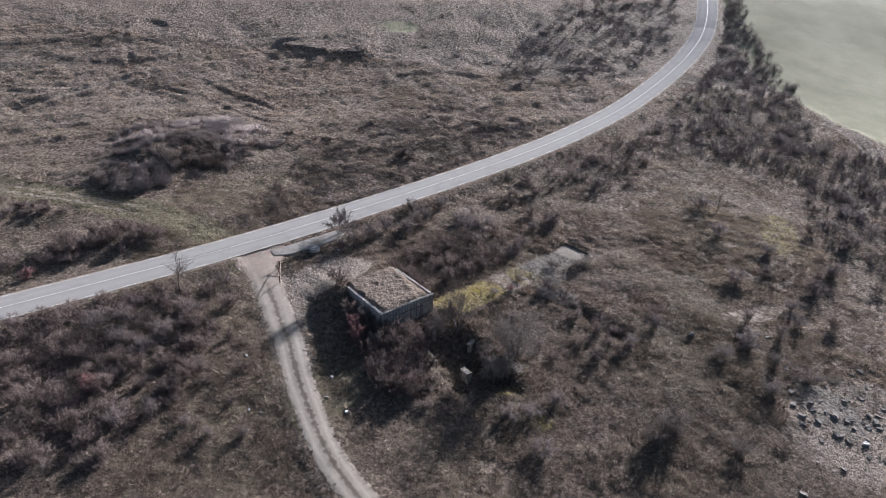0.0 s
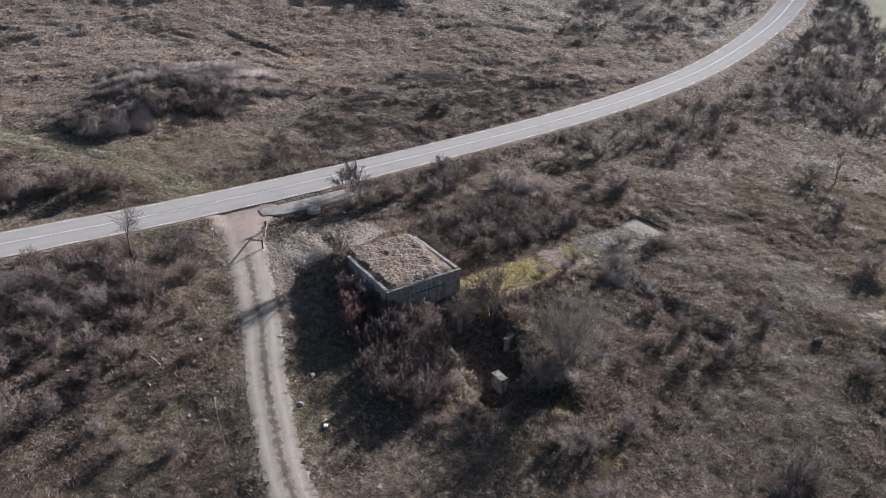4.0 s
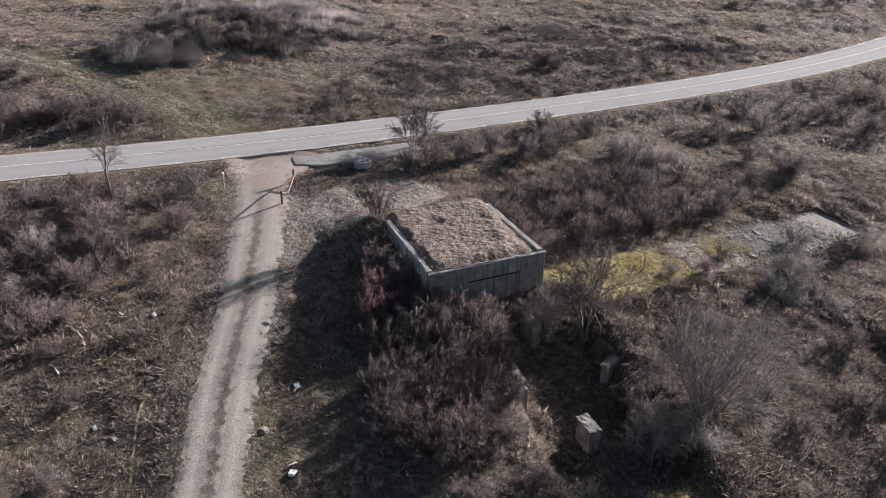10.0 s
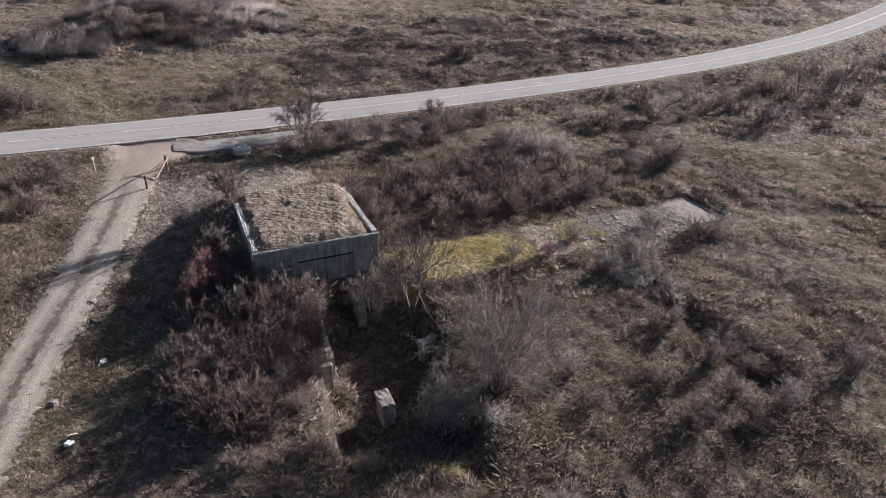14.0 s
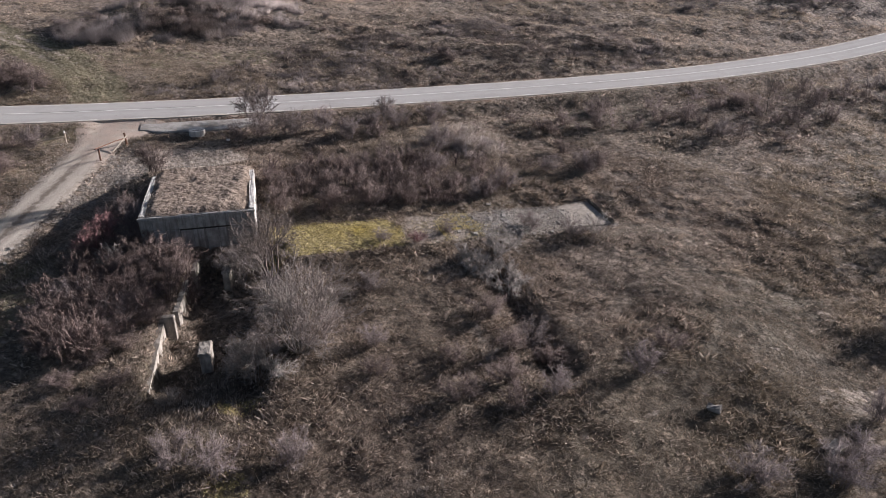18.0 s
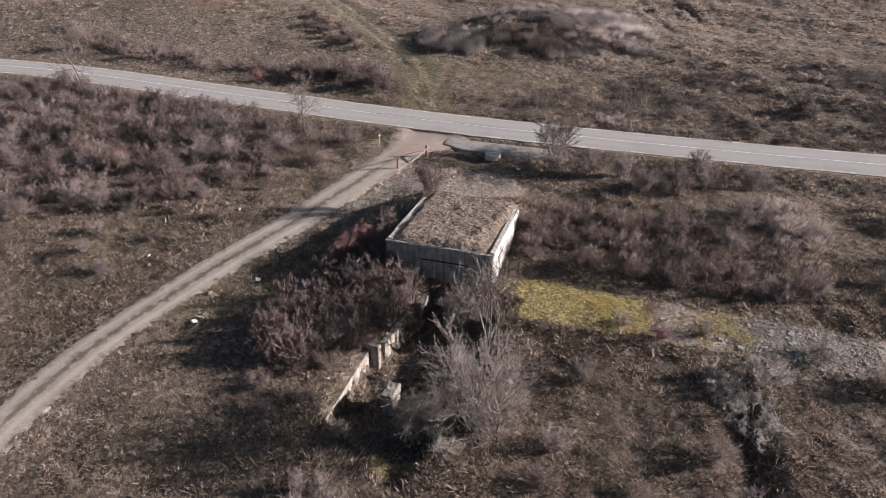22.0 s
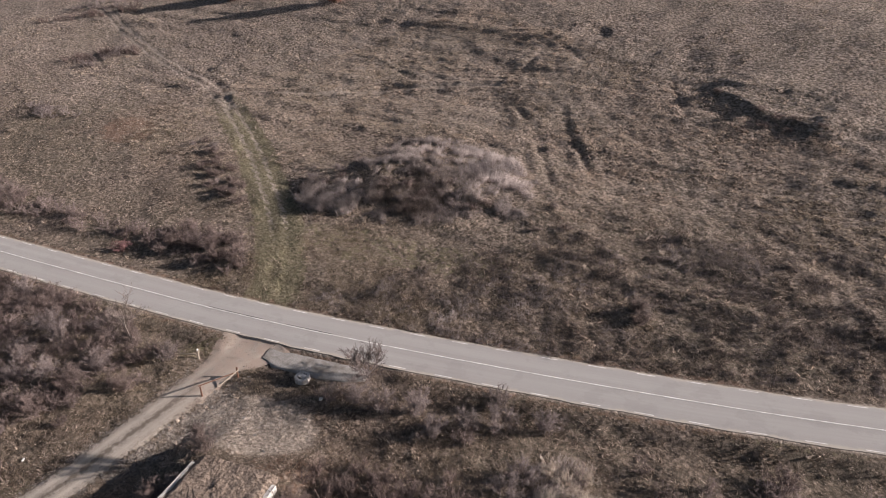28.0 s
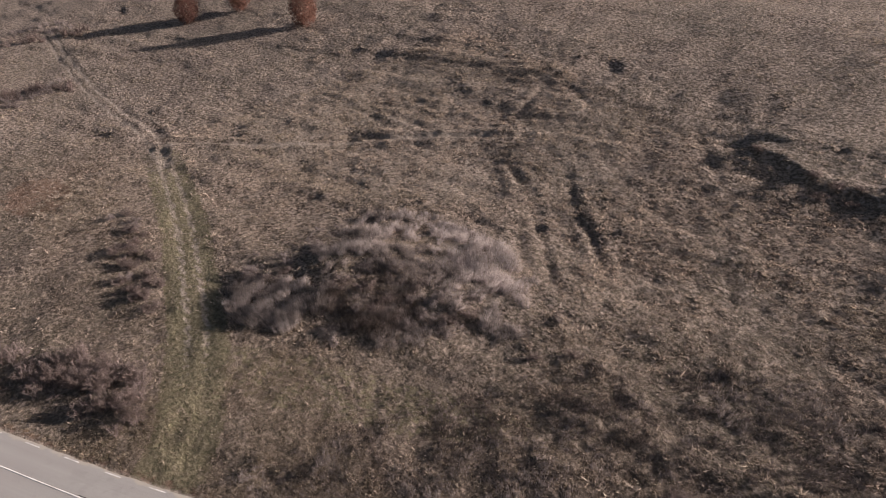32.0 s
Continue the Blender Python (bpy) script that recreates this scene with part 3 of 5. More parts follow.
def ribbon(name, line, zs, halves, material, columns, crown=0.0, ragged=0.0, seed=1, thick=0.1, sink=0.0, soft_edge=True):
    """A strip along a line, with a slight camber, ragged rims and a skirt that goes into the ground."""
    t = np.gradient(line, axis=0)
    t /= np.linalg.norm(t, axis=1)[:, None]
    nrm = np.c_[-t[:, 1], t[:, 0]]
    r = np.random.default_rng(seed)
    cols = [-1.0] + list(np.linspace(-1, 1, columns)) + [1.0]
    verts, across = [], []
    jl, jr = r.normal(0, ragged, len(line)), r.normal(0, ragged, len(line))
    for j, c in enumerate(cols):
        rim = np.where(c < 0, jl, jr) * (abs(c) > 0.99)
        xy = line + nrm * (c * halves + rim)[:, None]
        z = zs(xy[:, 0], xy[:, 1]) if callable(zs) else zs
        z = z + crown * (1 - c * c) - (thick if j in (0, len(cols) - 1) else 0) - sink * abs(c) ** 4
        verts.append(np.c_[xy, z])
        across.append(np.full(len(line), c))
    n, m = len(line), len(cols)
    v = np.stack(verts, 1).reshape(-1, 3)
    a = np.stack(across, 1).ravel()
    i = (np.arange(n - 1)[:, None] * m + np.arange(m - 1)[None, :]).ravel()
    me = fast_mesh(name, v, np.c_[i, i + m, i + m + 1, i + 1][:, ::-1], material, soft_edge)
    if not soft_edge:
        me.polygons.foreach_set("use_smooth", np.zeros(len(me.polygons), bool))
    add_mask(me, "across", a)
    run = np.r_[0, np.cumsum(np.linalg.norm(np.diff(line, axis=0), axis=1))]
    add_mask(me, "along", np.repeat(run, m))
    return me


road_mesh = ribbon("road", ROAD, ROAD_Z, ROAD_HALF, ASPHALT, 9, 0.05, 0.05, 3, 0.16, 0.0, False)
tagged(new("road", road_mesh), "worn pale grey asphalt country road, two lanes", "road", "", "structure")
line_mesh = ribbon("road_marking", ROAD, ROAD_Z + 0.056, 0.085, PAINT, 2, 0.0, 0.006, 4, 0.004)
tagged(new("road_marking", line_mesh), "solid white painted centre line on asphalt", "road marking", "", "structure")


def edge_dashes(side, length, gap, s_from, s_to):
    """Short worn white dashes along one edge of the asphalt, in one mesh."""
    step = np.r_[0, np.cumsum(np.linalg.norm(np.diff(ROAD, axis=0), axis=1))]
    t = np.gradient(ROAD, axis=0)
    t /= np.linalg.norm(t, axis=1)[:, None]
    rim = ROAD + np.c_[-t[:, 1], t[:, 0]] * side
    verts, faces = [], []
    for s in np.arange(s_from, s_to, length + gap):
        at_s = np.linspace(s, s + length, 3)
        q = np.c_[np.interp(at_s, step, rim[:, 0]), np.interp(at_s, step, rim[:, 1]), np.interp(at_s, step, ROAD_Z) + 0.05 * (1 - (side / ROAD_HALF) ** 2) + 0.006]
        d = np.array([-(q[2] - q[0])[1], (q[2] - q[0])[0], 0.0]) / length * 0.06
        b = len(verts)
        for p in q:
            verts += [tuple(p - d), tuple(p + d)]
        faces += [(b, b + 2, b + 3, b + 1), (b + 2, b + 4, b + 5, b + 3)]
    return fast_mesh("road_marking", np.array(verts), np.array(faces), PAINT)


for side in (-3.05, 3.05):
    tagged(new("road_marking", edge_dashes(side, 1.8, 3.1, 60, 420)), "short worn white edge dashes painted on asphalt", "road marking", "edge dashes", "structure")


def track_z(x, y):
    return terrain(x, y) + 0.05


TRACK_WIDE = np.interp(TRACK[:, 1], [48, 64, 76, 86], [1.75, 1.95, 2.25, 2.5]) + 2.6 * smooth(6.5, 0.5, np.arange(len(TRACK)) * 0.7)
track_mesh = ribbon("gravel_track", TRACK, track_z, TRACK_WIDE, GRAVEL, 19, 0.0, 0.04, 5, 0.2, 0.10)
ty = np.array([v.co.y for v in track_mesh.vertices])
add_mask(track_mesh, "clay", 0.9 * smooth(80, 90, ty))
tagged(new("gravel_track", track_mesh), "pale gravel track with two worn wheel ruts", "track", "", "structure")

RUT = simple("lane_rut_soil", (0.10, 0.086, 0.05), (0.32, 0.275, 0.185), 2.4, 0.95, (0.17, 0.15, 0.085), 0.5, 0.6, 0.05, "Position")
rut_line = spline([(-21.4, 64.0), (-19.8, 60.5), (-18.0, 57.4), (-16.5, 54.8)], 0.5)
rut = ribbon("wheel_rut", rut_line, lambda x, y: on_ground(x, y) + 0.02, 0.06 + 0.12 * vnoise(rut_line[:, 0], rut_line[:, 1], 1.2, 92), RUT, 5, 0.0, 0.02, 10, 0.15, 0.05)
tagged(new("wheel_rut", rut), "faint wheel rut in dry grass beside the track", "track", "", "structure")

# a tarred seam beside the centre line
TAR = simple("tar_seam", (0.06, 0.057, 0.054), (0.15, 0.143, 0.135), 5, 0.75, relief=0.2, dist=0.004, where="Position")
k0 = int(np.argmin(np.hypot(ROAD[:, 0] + 38, ROAD[:, 1] - 89.4)))
t = np.gradient(ROAD, axis=0)
t /= np.linalg.norm(t, axis=1)[:, None]
for a, b in ((k0, k0 + 6), (k0 + 7, k0 + 12)):
    seam = ribbon("tar_seam", (ROAD + np.c_[-t[:, 1], t[:, 0]] * 0.17)[a:b], ROAD_Z[a:b] + 0.055, 0.045, TAR, 2, 0.0, 0.012, 14, 0.004)
    tagged(new("tar_seam", seam), "dark tarred seam beside the road's centre line", "road seam", "tar seams", "structure")

# widened asphalt at the junction
apron_half = 1.5 * np.sin(np.linspace(0.3, math.pi - 0.25, len(apron_line))) + 0.6
apron = ribbon("asphalt_apron", apron_line, lambda x, y: base_height(x, y) + 0.085, apron_half, WORN, 9, 0.0, 0.12, 6, 0.25, 0.03)
tagged(new("asphalt_apron", apron), "cracked asphalt edge where the gravel track meets the road", "road edge", "", "structure")


# ---- building helpers ----
def empty(name, x, y, z, turn=0.0, label="", category="", group=""):
    ob = new(name)
    ob.empty_display_size = 0.2
    ob.matrix_world = pose(x, y, z, 0, 0, turn)
    return tagged(ob, label, category, group)


def hang(name, me, parent, label="", m=None):
    """A mesh as a part of a thing, in the thing's own space."""
    ob = new(name, me)
    ob.parent = parent
    if m is not None:
        ob.matrix_basis = m
    if label:
        tagged(ob, label)
    return ob


def box_bm(x0, x1, y0, y1, z0, z1, bevel=0.02, rough=0.0, cuts=0, seed=0):
    bm = bmesh.new()
    bmesh.ops.create_cube(bm, size=1.0)
    bmesh.ops.transform(bm, matrix=Matrix.Translation(((x0 + x1) / 2, (y0 + y1) / 2, (z0 + z1) / 2)) @ Matrix.Diagonal((x1 - x0, y1 - y0, z1 - z0, 1)), verts=bm.verts)
    if cuts:
        bmesh.ops.subdivide_edges(bm, edges=bm.edges, cuts=cuts, use_grid_fill=True)
    if bevel:
        bmesh.ops.bevel(bm, geom=[e for e in bm.edges if e.calc_face_angle(0) > 0.5], offset=bevel, segments=1, affect="EDGES")
    if rough:
        r = random.Random(seed)
        for v in bm.verts:
            v.co += Vector((r.uniform(-1, 1), r.uniform(-1, 1), r.uniform(-1, 1))) * rough
    return bm


def bm_mesh(name, bm, material, smooth_shade=False):
    me = bpy.data.meshes.new(name)
    bmesh.ops.recalc_face_normals(bm, faces=bm.faces)
    bm.to_mesh(me)
    bm.free()
    me.materials.append(material)
    if smooth_shade:
        me.polygons.foreach_set("use_smooth", np.ones(len(me.polygons), bool))
    return me


def part(name, bm, material, parent, label=""):
    return hang(name, bm_mesh(name, bm, material), parent, label)


def rods(p0, p1, r0, r1, sides=3):
    """Tapered rods between two arrays of points."""
    p0, p1 = np.asarray(p0, float), np.asarray(p1, float)
    d = p1 - p0
    d /= np.maximum(np.linalg.norm(d, axis=1), 1e-6)[:, None]
    ref = np.where(np.abs(d[:, 2:3]) > 0.9, np.array([[1.0, 0, 0]]), np.array([[0, 0, 1.0]]))
    u = np.cross(d, ref)
    u /= np.linalg.norm(u, axis=1)[:, None]
    v = np.cross(d, u)
    rings = []
    for p, r in ((p0, r0), (p1, r1)):
        for k in range(sides):
            a = 2 * math.pi * k / sides
            rings.append(p + (u * math.cos(a) + v * math.sin(a)) * np.asarray(r)[:, None])
    n = len(p0)
    verts = np.stack(rings, 1).reshape(-1, 3)
    i = np.arange(n)[:, None] * 2 * sides
    faces = []
    for k in range(sides):
        j = (k + 1) % sides
        faces.append(np.concatenate([i + k, i + j, i + sides + j, i + sides + k], 1))
    return verts, np.concatenate(faces, 0)


def spikes(p0, p1, r0):
    """Three-sided rods that run out to a point; triangles."""
    v, _ = rods(p0, p1, r0, r0, 3)
    v = v.reshape(-1, 6, 3)
    v = np.concatenate([v[:, :3], np.asarray(p1, float)[:, None, :]], 1)
    i = np.arange(len(v))[:, None] * 4
    f = np.concatenate([np.concatenate([i + a, i + b, i + 3], 1) for a, b in ((0, 1), (1, 2), (2, 0))])
    return v.reshape(-1, 3), f


def tris(f):
    return np.concatenate([f[:, [0, 1, 2]], f[:, [0, 2, 3]]])


def join(*pieces):
    """Several (verts, triangles) as one."""
    vs, fs, base = [], [], 0
    for v, f in pieces:
        vs.append(v)
        fs.append(f + base)
        base += len(v)
    return np.concatenate(vs), np.concatenate(fs)


def unit(v):
    return v / np.maximum(np.linalg.norm(v, axis=-1, keepdims=True), 1e-9)


def grow(r, stems, twigs, spread, lift, twig_len, thick, droop=0.0, levels=3, split=2):
    """Stems of a bush 1 m high, the twigs on them and the twigs' tips: sets of rods."""
    a = r.uniform(0, 2 * math.pi, stems)
    out = spread * np.sqrt(r.uniform(0.02, 1, stems))
    p = np.c_[np.cos(a), np.sin(a), np.zeros(stems)] * (out * 0.35)[:, None]
    p[:, 2] -= 0.08
    top = np.c_[np.cos(a) * out, np.sin(a) * out, lift * np.sqrt(np.clip(1.08 - (out / spread) ** 2 * 0.75, 0.1, 2)) * r.uniform(0.72, 1.0, stems)]
    s0, s1, q0, q1, t0, t1 = [], [], [], [], [], []
    joints = [p]
    for k in range(1, levels + 1):
        t = k / levels
        q = p * (1 - t) + top * t + r.normal(0, 0.05, (stems, 3)) * (1 if k < levels else 0.4)
        q[:, :2] -= (np.c_[np.cos(a), np.sin(a)] * (out * 0.22 * math.sin(math.pi * t))[:, None])
        joints.append(q)
    for k in range(levels):
        s0.append(joints[k])
        s1.append(joints[k + 1])
    rad0 = np.concatenate([np.full(stems, thick * 2.4 * (1 - 0.28 * k)) for k in range(levels)])
    rad1 = np.concatenate([np.full(stems, thick * 2.4 * (1 - 0.28 * (k + 1))) for k in range(levels)])
    stem = (np.concatenate(s0), np.concatenate(s1), rad0, rad1)
    for _ in range(twigs):
        k = r.integers(0 if levels < 3 else 1, levels, stems)
        t = r.uniform(0, 1, stems)[:, None]
        jj = np.stack(joints, 0)
        b = jj[k, np.arange(stems)] * (1 - t) + jj[k + 1, np.arange(stems)] * t
        axis_dir = unit(jj[k + 1, np.arange(stems)] - jj[k, np.arange(stems)])
        d = unit(axis_dir * 0.8 + r.normal(0, 0.6, (stems, 3)) + np.array([0, 0, 0.25]))
        ln = twig_len * r.uniform(0.5, 1.2, stems)[:, None]
        m = b + d * ln * 0.5
        e = m + unit(d + r.normal(0, 0.4, (stems, 3)) + np.array([0, 0, 0.2 - droop])) * ln * 0.5
        q0.append(b)
        q1.append(m)
        t0.append(m)
        t1.append(e)
        for _ in range(split):
            u = r.uniform(0.35, 1.0, (stems, 1))
            g = b * (1 - u) + m * u
            t0.append(g)
            t1.append(g + unit(d + r.normal(0, 0.75, (stems, 3)) + np.array([0, 0, 0.1 - droop])) * ln * r.uniform(0.3, 0.6, (stems, 1)))
    q0, q1, t0, t1 = (np.concatenate(k) for k in (q0, q1, t0, t1))
    return stem, (q0, q1, np.full(len(q0), thick), np.full(len(q0), thick * 0.7)), (t0, t1, np.full(len(t0), thick * 0.75))


def bush_meshes(name, seed, material, stems=18, twigs=18, spread=0.62, lift=1.0, twig_len=0.34, thick=0.0058, droop=0.0, levels=3, split=3, bark=None, stout=1.0):
    r = np.random.default_rng(seed)
    stem, twig, tip = grow(r, stems, twigs, spread, lift, twig_len, thick, droop, levels, split)
    sv, sf = rods(stem[0], stem[1], stem[2] * stout, stem[3] * stout, sides=4)
    v, f = rods(*twig, sides=3)
    tv, tf = join((v, tris(f)), spikes(*tip))
    return fast_mesh(name + "_stems", sv, sf, bark or material), fast_mesh(name + "_twigs", tv, tf, material)


def bush(name, meshes, x, y, height, width, turn, label, category="shrub", group=""):
    ob = empty(name, x, y, at(x, y) - 0.03, turn, label, category, group)
    ob.scale = (width, width, height)
    tagged(hang("stem_base", meshes[0], ob), kind="stuff")
    tagged(hang("crown", meshes[1], ob), kind="stuff")
    return ob



# ---- the bunker ----
def bunker():
    """A concrete bunker. Its own axes: x along the front from the sunny corner, y to the back, z up from the roof's rim."""
    turn = math.degrees(math.atan2(ALONG[1], ALONG[0]))
    ob = empty("bunker", NEAR[0], NEAR[1], ROOF_Z, turn, "weathered concrete bunker half buried in earth, grass on its roof", "bunker")
    flip = -1  # the back lies to the right of the front's direction

    def y(v):
        return v * flip

    def block(name, x0, x1, b0, b1, z0, z1, mat=CONCRETE, label="", bevel=0.025, rough=0.0, cuts=0, seed=0):
        return part(name, box_bm(x0, x1, min(y(b0), y(b1)), max(y(b0), y(b1)), z0, z1, bevel, rough, cuts, seed), mat, ob, label)

    r = random.Random(4)
    # front: formed in panels, with an upper beam, a dark slot below it and panels under that
    count = 9
    step = BW / count
    for i in range(count):
        a, b = i * step + 0.005, (i + 1) * step - 0.005
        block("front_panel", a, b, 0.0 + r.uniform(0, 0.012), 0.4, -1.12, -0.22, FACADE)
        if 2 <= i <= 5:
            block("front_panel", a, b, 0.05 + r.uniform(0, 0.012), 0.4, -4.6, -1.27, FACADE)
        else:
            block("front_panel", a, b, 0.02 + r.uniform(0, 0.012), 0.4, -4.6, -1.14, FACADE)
    # near-black core: shade of joints and slot put into its colour
    block("front_core", 0.01, BW - 0.01, 0.09, 0.42, -4.5, -0.2, DARK, "near-black core behind the wall panels, joint shade in its colour", 0)
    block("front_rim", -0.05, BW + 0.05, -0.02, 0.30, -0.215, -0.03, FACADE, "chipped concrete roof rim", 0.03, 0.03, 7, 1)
    # sides and back
    for name, x0, x1, lab, sd in (("side_wall", -0.02, 0.38, "sunlit stained concrete side wall", 2), ("side_wall", BW - 0.38, BW + 0.02, "shaded concrete side wall", 3)):
        block(name, x0, x1, 0.43, BD, -4.6, 0.0, CONCRETE, lab, 0.03, 0.022, 8, sd)
    block("back_wall", 0.4, BW - 0.4, BD - 0.4, BD - 0.02, -4.6, -0.25, CONCRETE, "", 0.02)
    block("back_rim", 0.5, BW * 0.62, BD - 0.42, BD - 0.05, -0.245, 0.0, CONCRETE, "broken rim stub under soil", 0.03, 0.04, 5, 6)
    # soil on the roof
    n = 48
    xs, ys = np.linspace(0.14, BW - 0.12, n), np.linspace(0.16, BD + 0.9, n)
    px, py = np.meshgrid(xs, ys)
    e = np.minimum(np.minimum(px - 0.14, BW - 0.12 - px), py - 0.16)
    pz = -0.09 + 0.28 * smooth(0, 0.8, e) + (vnoise(px, py, 0.9, 41) - 0.5) * 0.17 + (vnoise(px, py, 0.35, 42) - 0.5) * 0.12
    pz = pz - 0.16 * smooth(1.3, 0.5, px) * smooth(6.2, 5.2, py)
    v = np.c_[px.ravel(), py.ravel() * flip, pz.ravel()]
    i = (np.arange(n - 1)[:, None] * n + np.arange(n - 1)[None, :]).ravel()
    hang("roof_soil", fast_mesh("roof_soil", v, np.c_[i, i + n, i + n + 1, i + 1], SOIL, True), ob, "brown soil with dead grass on the roof")
    part("roof_slab", box_bm(0.35, BW - 0.35, -(BD - 0.35), -0.42, -0.6, -0.3, 0.02), CONCRETE, ob)
    return ob


bunker()


# ---- sunken way: retaining walls and ruined piers ----
def way_point(s, n):
    p = WAY0 + WAY * s + ACROSS * n
    return float(p[0]), float(p[1])


WAY_TURN = math.degrees(math.atan2(WAY[1], WAY[0]))


def wall_piece(name, s0, s1, n, top0, top1, foot, thick, label, seed, group="", lean=0.0):
    """A stretch of wall along the way with a sloping, worn top."""
    x, y = way_point((s0 + s1) / 2, n)
    ob = empty(name, x, y, foot, WAY_TURN, label, "wall", group)
    r = random.Random(seed)
    half, steps = (s1 - s0) / 2, max(3, int((s1 - s0) / 0.45))
    bm = bmesh.new()
    rows = []
    for i in range(steps + 1):
        t = i / steps
        px = -half + 2 * half * t
        top = (top0 + (top1 - top0) * t) - foot + r.uniform(-0.04, 0.03)
        low = -0.3
        jig = r.uniform(-0.012, 0.012)
        rows.append([bm.verts.new((px, -thick / 2 + jig, low)), bm.verts.new((px, -thick / 2 + jig + lean, top)),
                     bm.verts.new((px + r.uniform(-0.03, 0.03), thick / 2 + jig + lean, top + r.uniform(-0.03, 0.03))), bm.verts.new((px, thick / 2 + jig, low))])
    for a, b in zip(rows, rows[1:]):
        for k in range(4):
            bm.faces.new((a[k], b[k], b[(k + 1) % 4], a[(k + 1) % 4]))
    bm.faces.new(rows[0])
    bm.faces.new(rows[-1][::-1])
    part("wall_body", bm, RUIN, ob)
    return ob


LEFT_LABEL = "sunlit rough concrete retaining wall of a sunken entrance"
wall_piece("retaining_wall", 0.3, 2.0, 0.0, 4.75, 4.7, 2.9, 0.36, "short concrete wing wall at the bunker's front", 1, "retaining walls")
wall_piece("retaining_wall", 2.9, 7.0, -0.35, 4.5, 4.35, 2.7, 0.36, LEFT_LABEL, 2, "retaining walls")
wall_piece("retaining_wall", 7.8, 16.0, -1.15, 4.05, 1.95, 2.0, 0.36, "long sloping concrete retaining wall lit by the sun", 3, "retaining walls")
x, y = way_point(7.4, -0.95)
step_wall = empty("return_wall", x, y, 2.6, WAY_TURN, "dark concrete return wall between two retaining walls", "wall", "retaining walls")
part("wall_body", box_bm(-0.2, 0.2, -0.55, 0.6, -0.3, 1.75, 0.03, 0.015, 3, 8), RUIN, step_wall)


def pier(s, n, lx, ly, top, foot, label, seed, tilt=0.0, turn=0.0):
    x, y = way_point(s, n)
    ob = empty("concrete_pier", x, y, foot, WAY_TURN + turn, label, "pier", "ruined concrete piers")
    part("shaft", box_bm(-lx / 2, lx / 2, -ly / 2, ly / 2, -0.4, top - foot - 0.22, 0.05, 0.025, 3, seed), RUIN, ob)
    cap = box_bm(-lx / 2 - 0.06, lx / 2 + 0.06, -ly / 2 - 0.05, ly / 2 + 0.05, top - foot - 0.22, top - foot, 0.05, 0.03, 3, seed + 1)
    bmesh.ops.transform(cap, matrix=pose(0, 0, 0, tilt, 0, 0), verts=cap.verts)
    part("cap", cap, RUIN, ob, "pale chipped top")
    return ob


pier(1.5, 2.4, 2.0, 0.5, 4.75, 2.9, "narrow pale concrete wall stub beside the bunker entrance", 11)
pier(10.4, 2.05, 1.35, 0.7, 3.7, 2.3, "broken concrete block standing in the sunken entrance", 13, 2, 4)
pier(6.0, 5.8, 1.3, 0.5, 3.9, 2.6, "dark concrete stub at the edge of the pit", 15, 1, -60)


# ---- the old platform's far slab and rubble ----
def plat_point(s, n):
    p = PLAT0 + PLAT * s + PLATN * n
    return float(p[0]), float(p[1])


PLAT_TURN = math.degrees(math.atan2(PLAT[1], PLAT[0]))
x, y = plat_point(25.6, 0.9)
slab = empty("concrete_slab", x, y, at(x, y), PLAT_TURN, "tan gravel-strewn concrete floor slab with dark kerbs", "slab")
part("slab_body", box_bm(-0.6, 2.75, -2.4, 2.5, -0.25, 0.02, 0.03, 0.02, 8, 21), PAVED, slab)
part("kerb", box_bm(2.76, 2.98, -2.5, 2.6, -0.25, 0.22, 0.03, 0.04, 9, 22), KERB, slab, "low dark concrete kerb along the slab")
part("kerb", box_bm(-0.6, 2.74, 2.52, 2.72, -0.25, 0.14, 0.03, 0.04, 9, 23), KERB, slab, "broken concrete kerb stub")


def chunk_mesh(seed):
    """An angular broken lump, about 0.8 m across before scaling."""
    r = random.Random(seed)
    bm = bmesh.new()
    bmesh.ops.create_cube(bm, size=1.0)
    bmesh.ops.subdivide_edges(bm, edges=bm.edges, cuts=1, use_grid_fill=True)
    for v in bm.verts:
        v.co = Vector((v.co.x * 0.8 + r.uniform(-0.12, 0.12), v.co.y * 0.6 + r.uniform(-0.12, 0.12), v.co.z * 0.34 + r.uniform(-0.06, 0.06)))
    return bm_mesh("chunk", bm, CHUNK)


CHUNKS = [chunk_mesh(s) for s in range(6)]


def scatter_chunks(count, place, size, label, group, name="concrete_chunk", category="rubble", seed=1):
    r = random.Random(seed)
    for _ in range(count):
        x, y = place(r)
        k = r.uniform(*size) * (1.6 if r.random() < 0.12 else 1)
        ob = new(name, r.choice(CHUNKS))
        ob.matrix_world = pose(x, y, at(x, y) + 0.06 * k, r.uniform(-12, 12), r.uniform(-12, 12), r.uniform(0, 360))
        ob.scale = (k, k * r.uniform(0.6, 1), k * r.uniform(0.6, 1))
        tagged(ob, label, category, group)


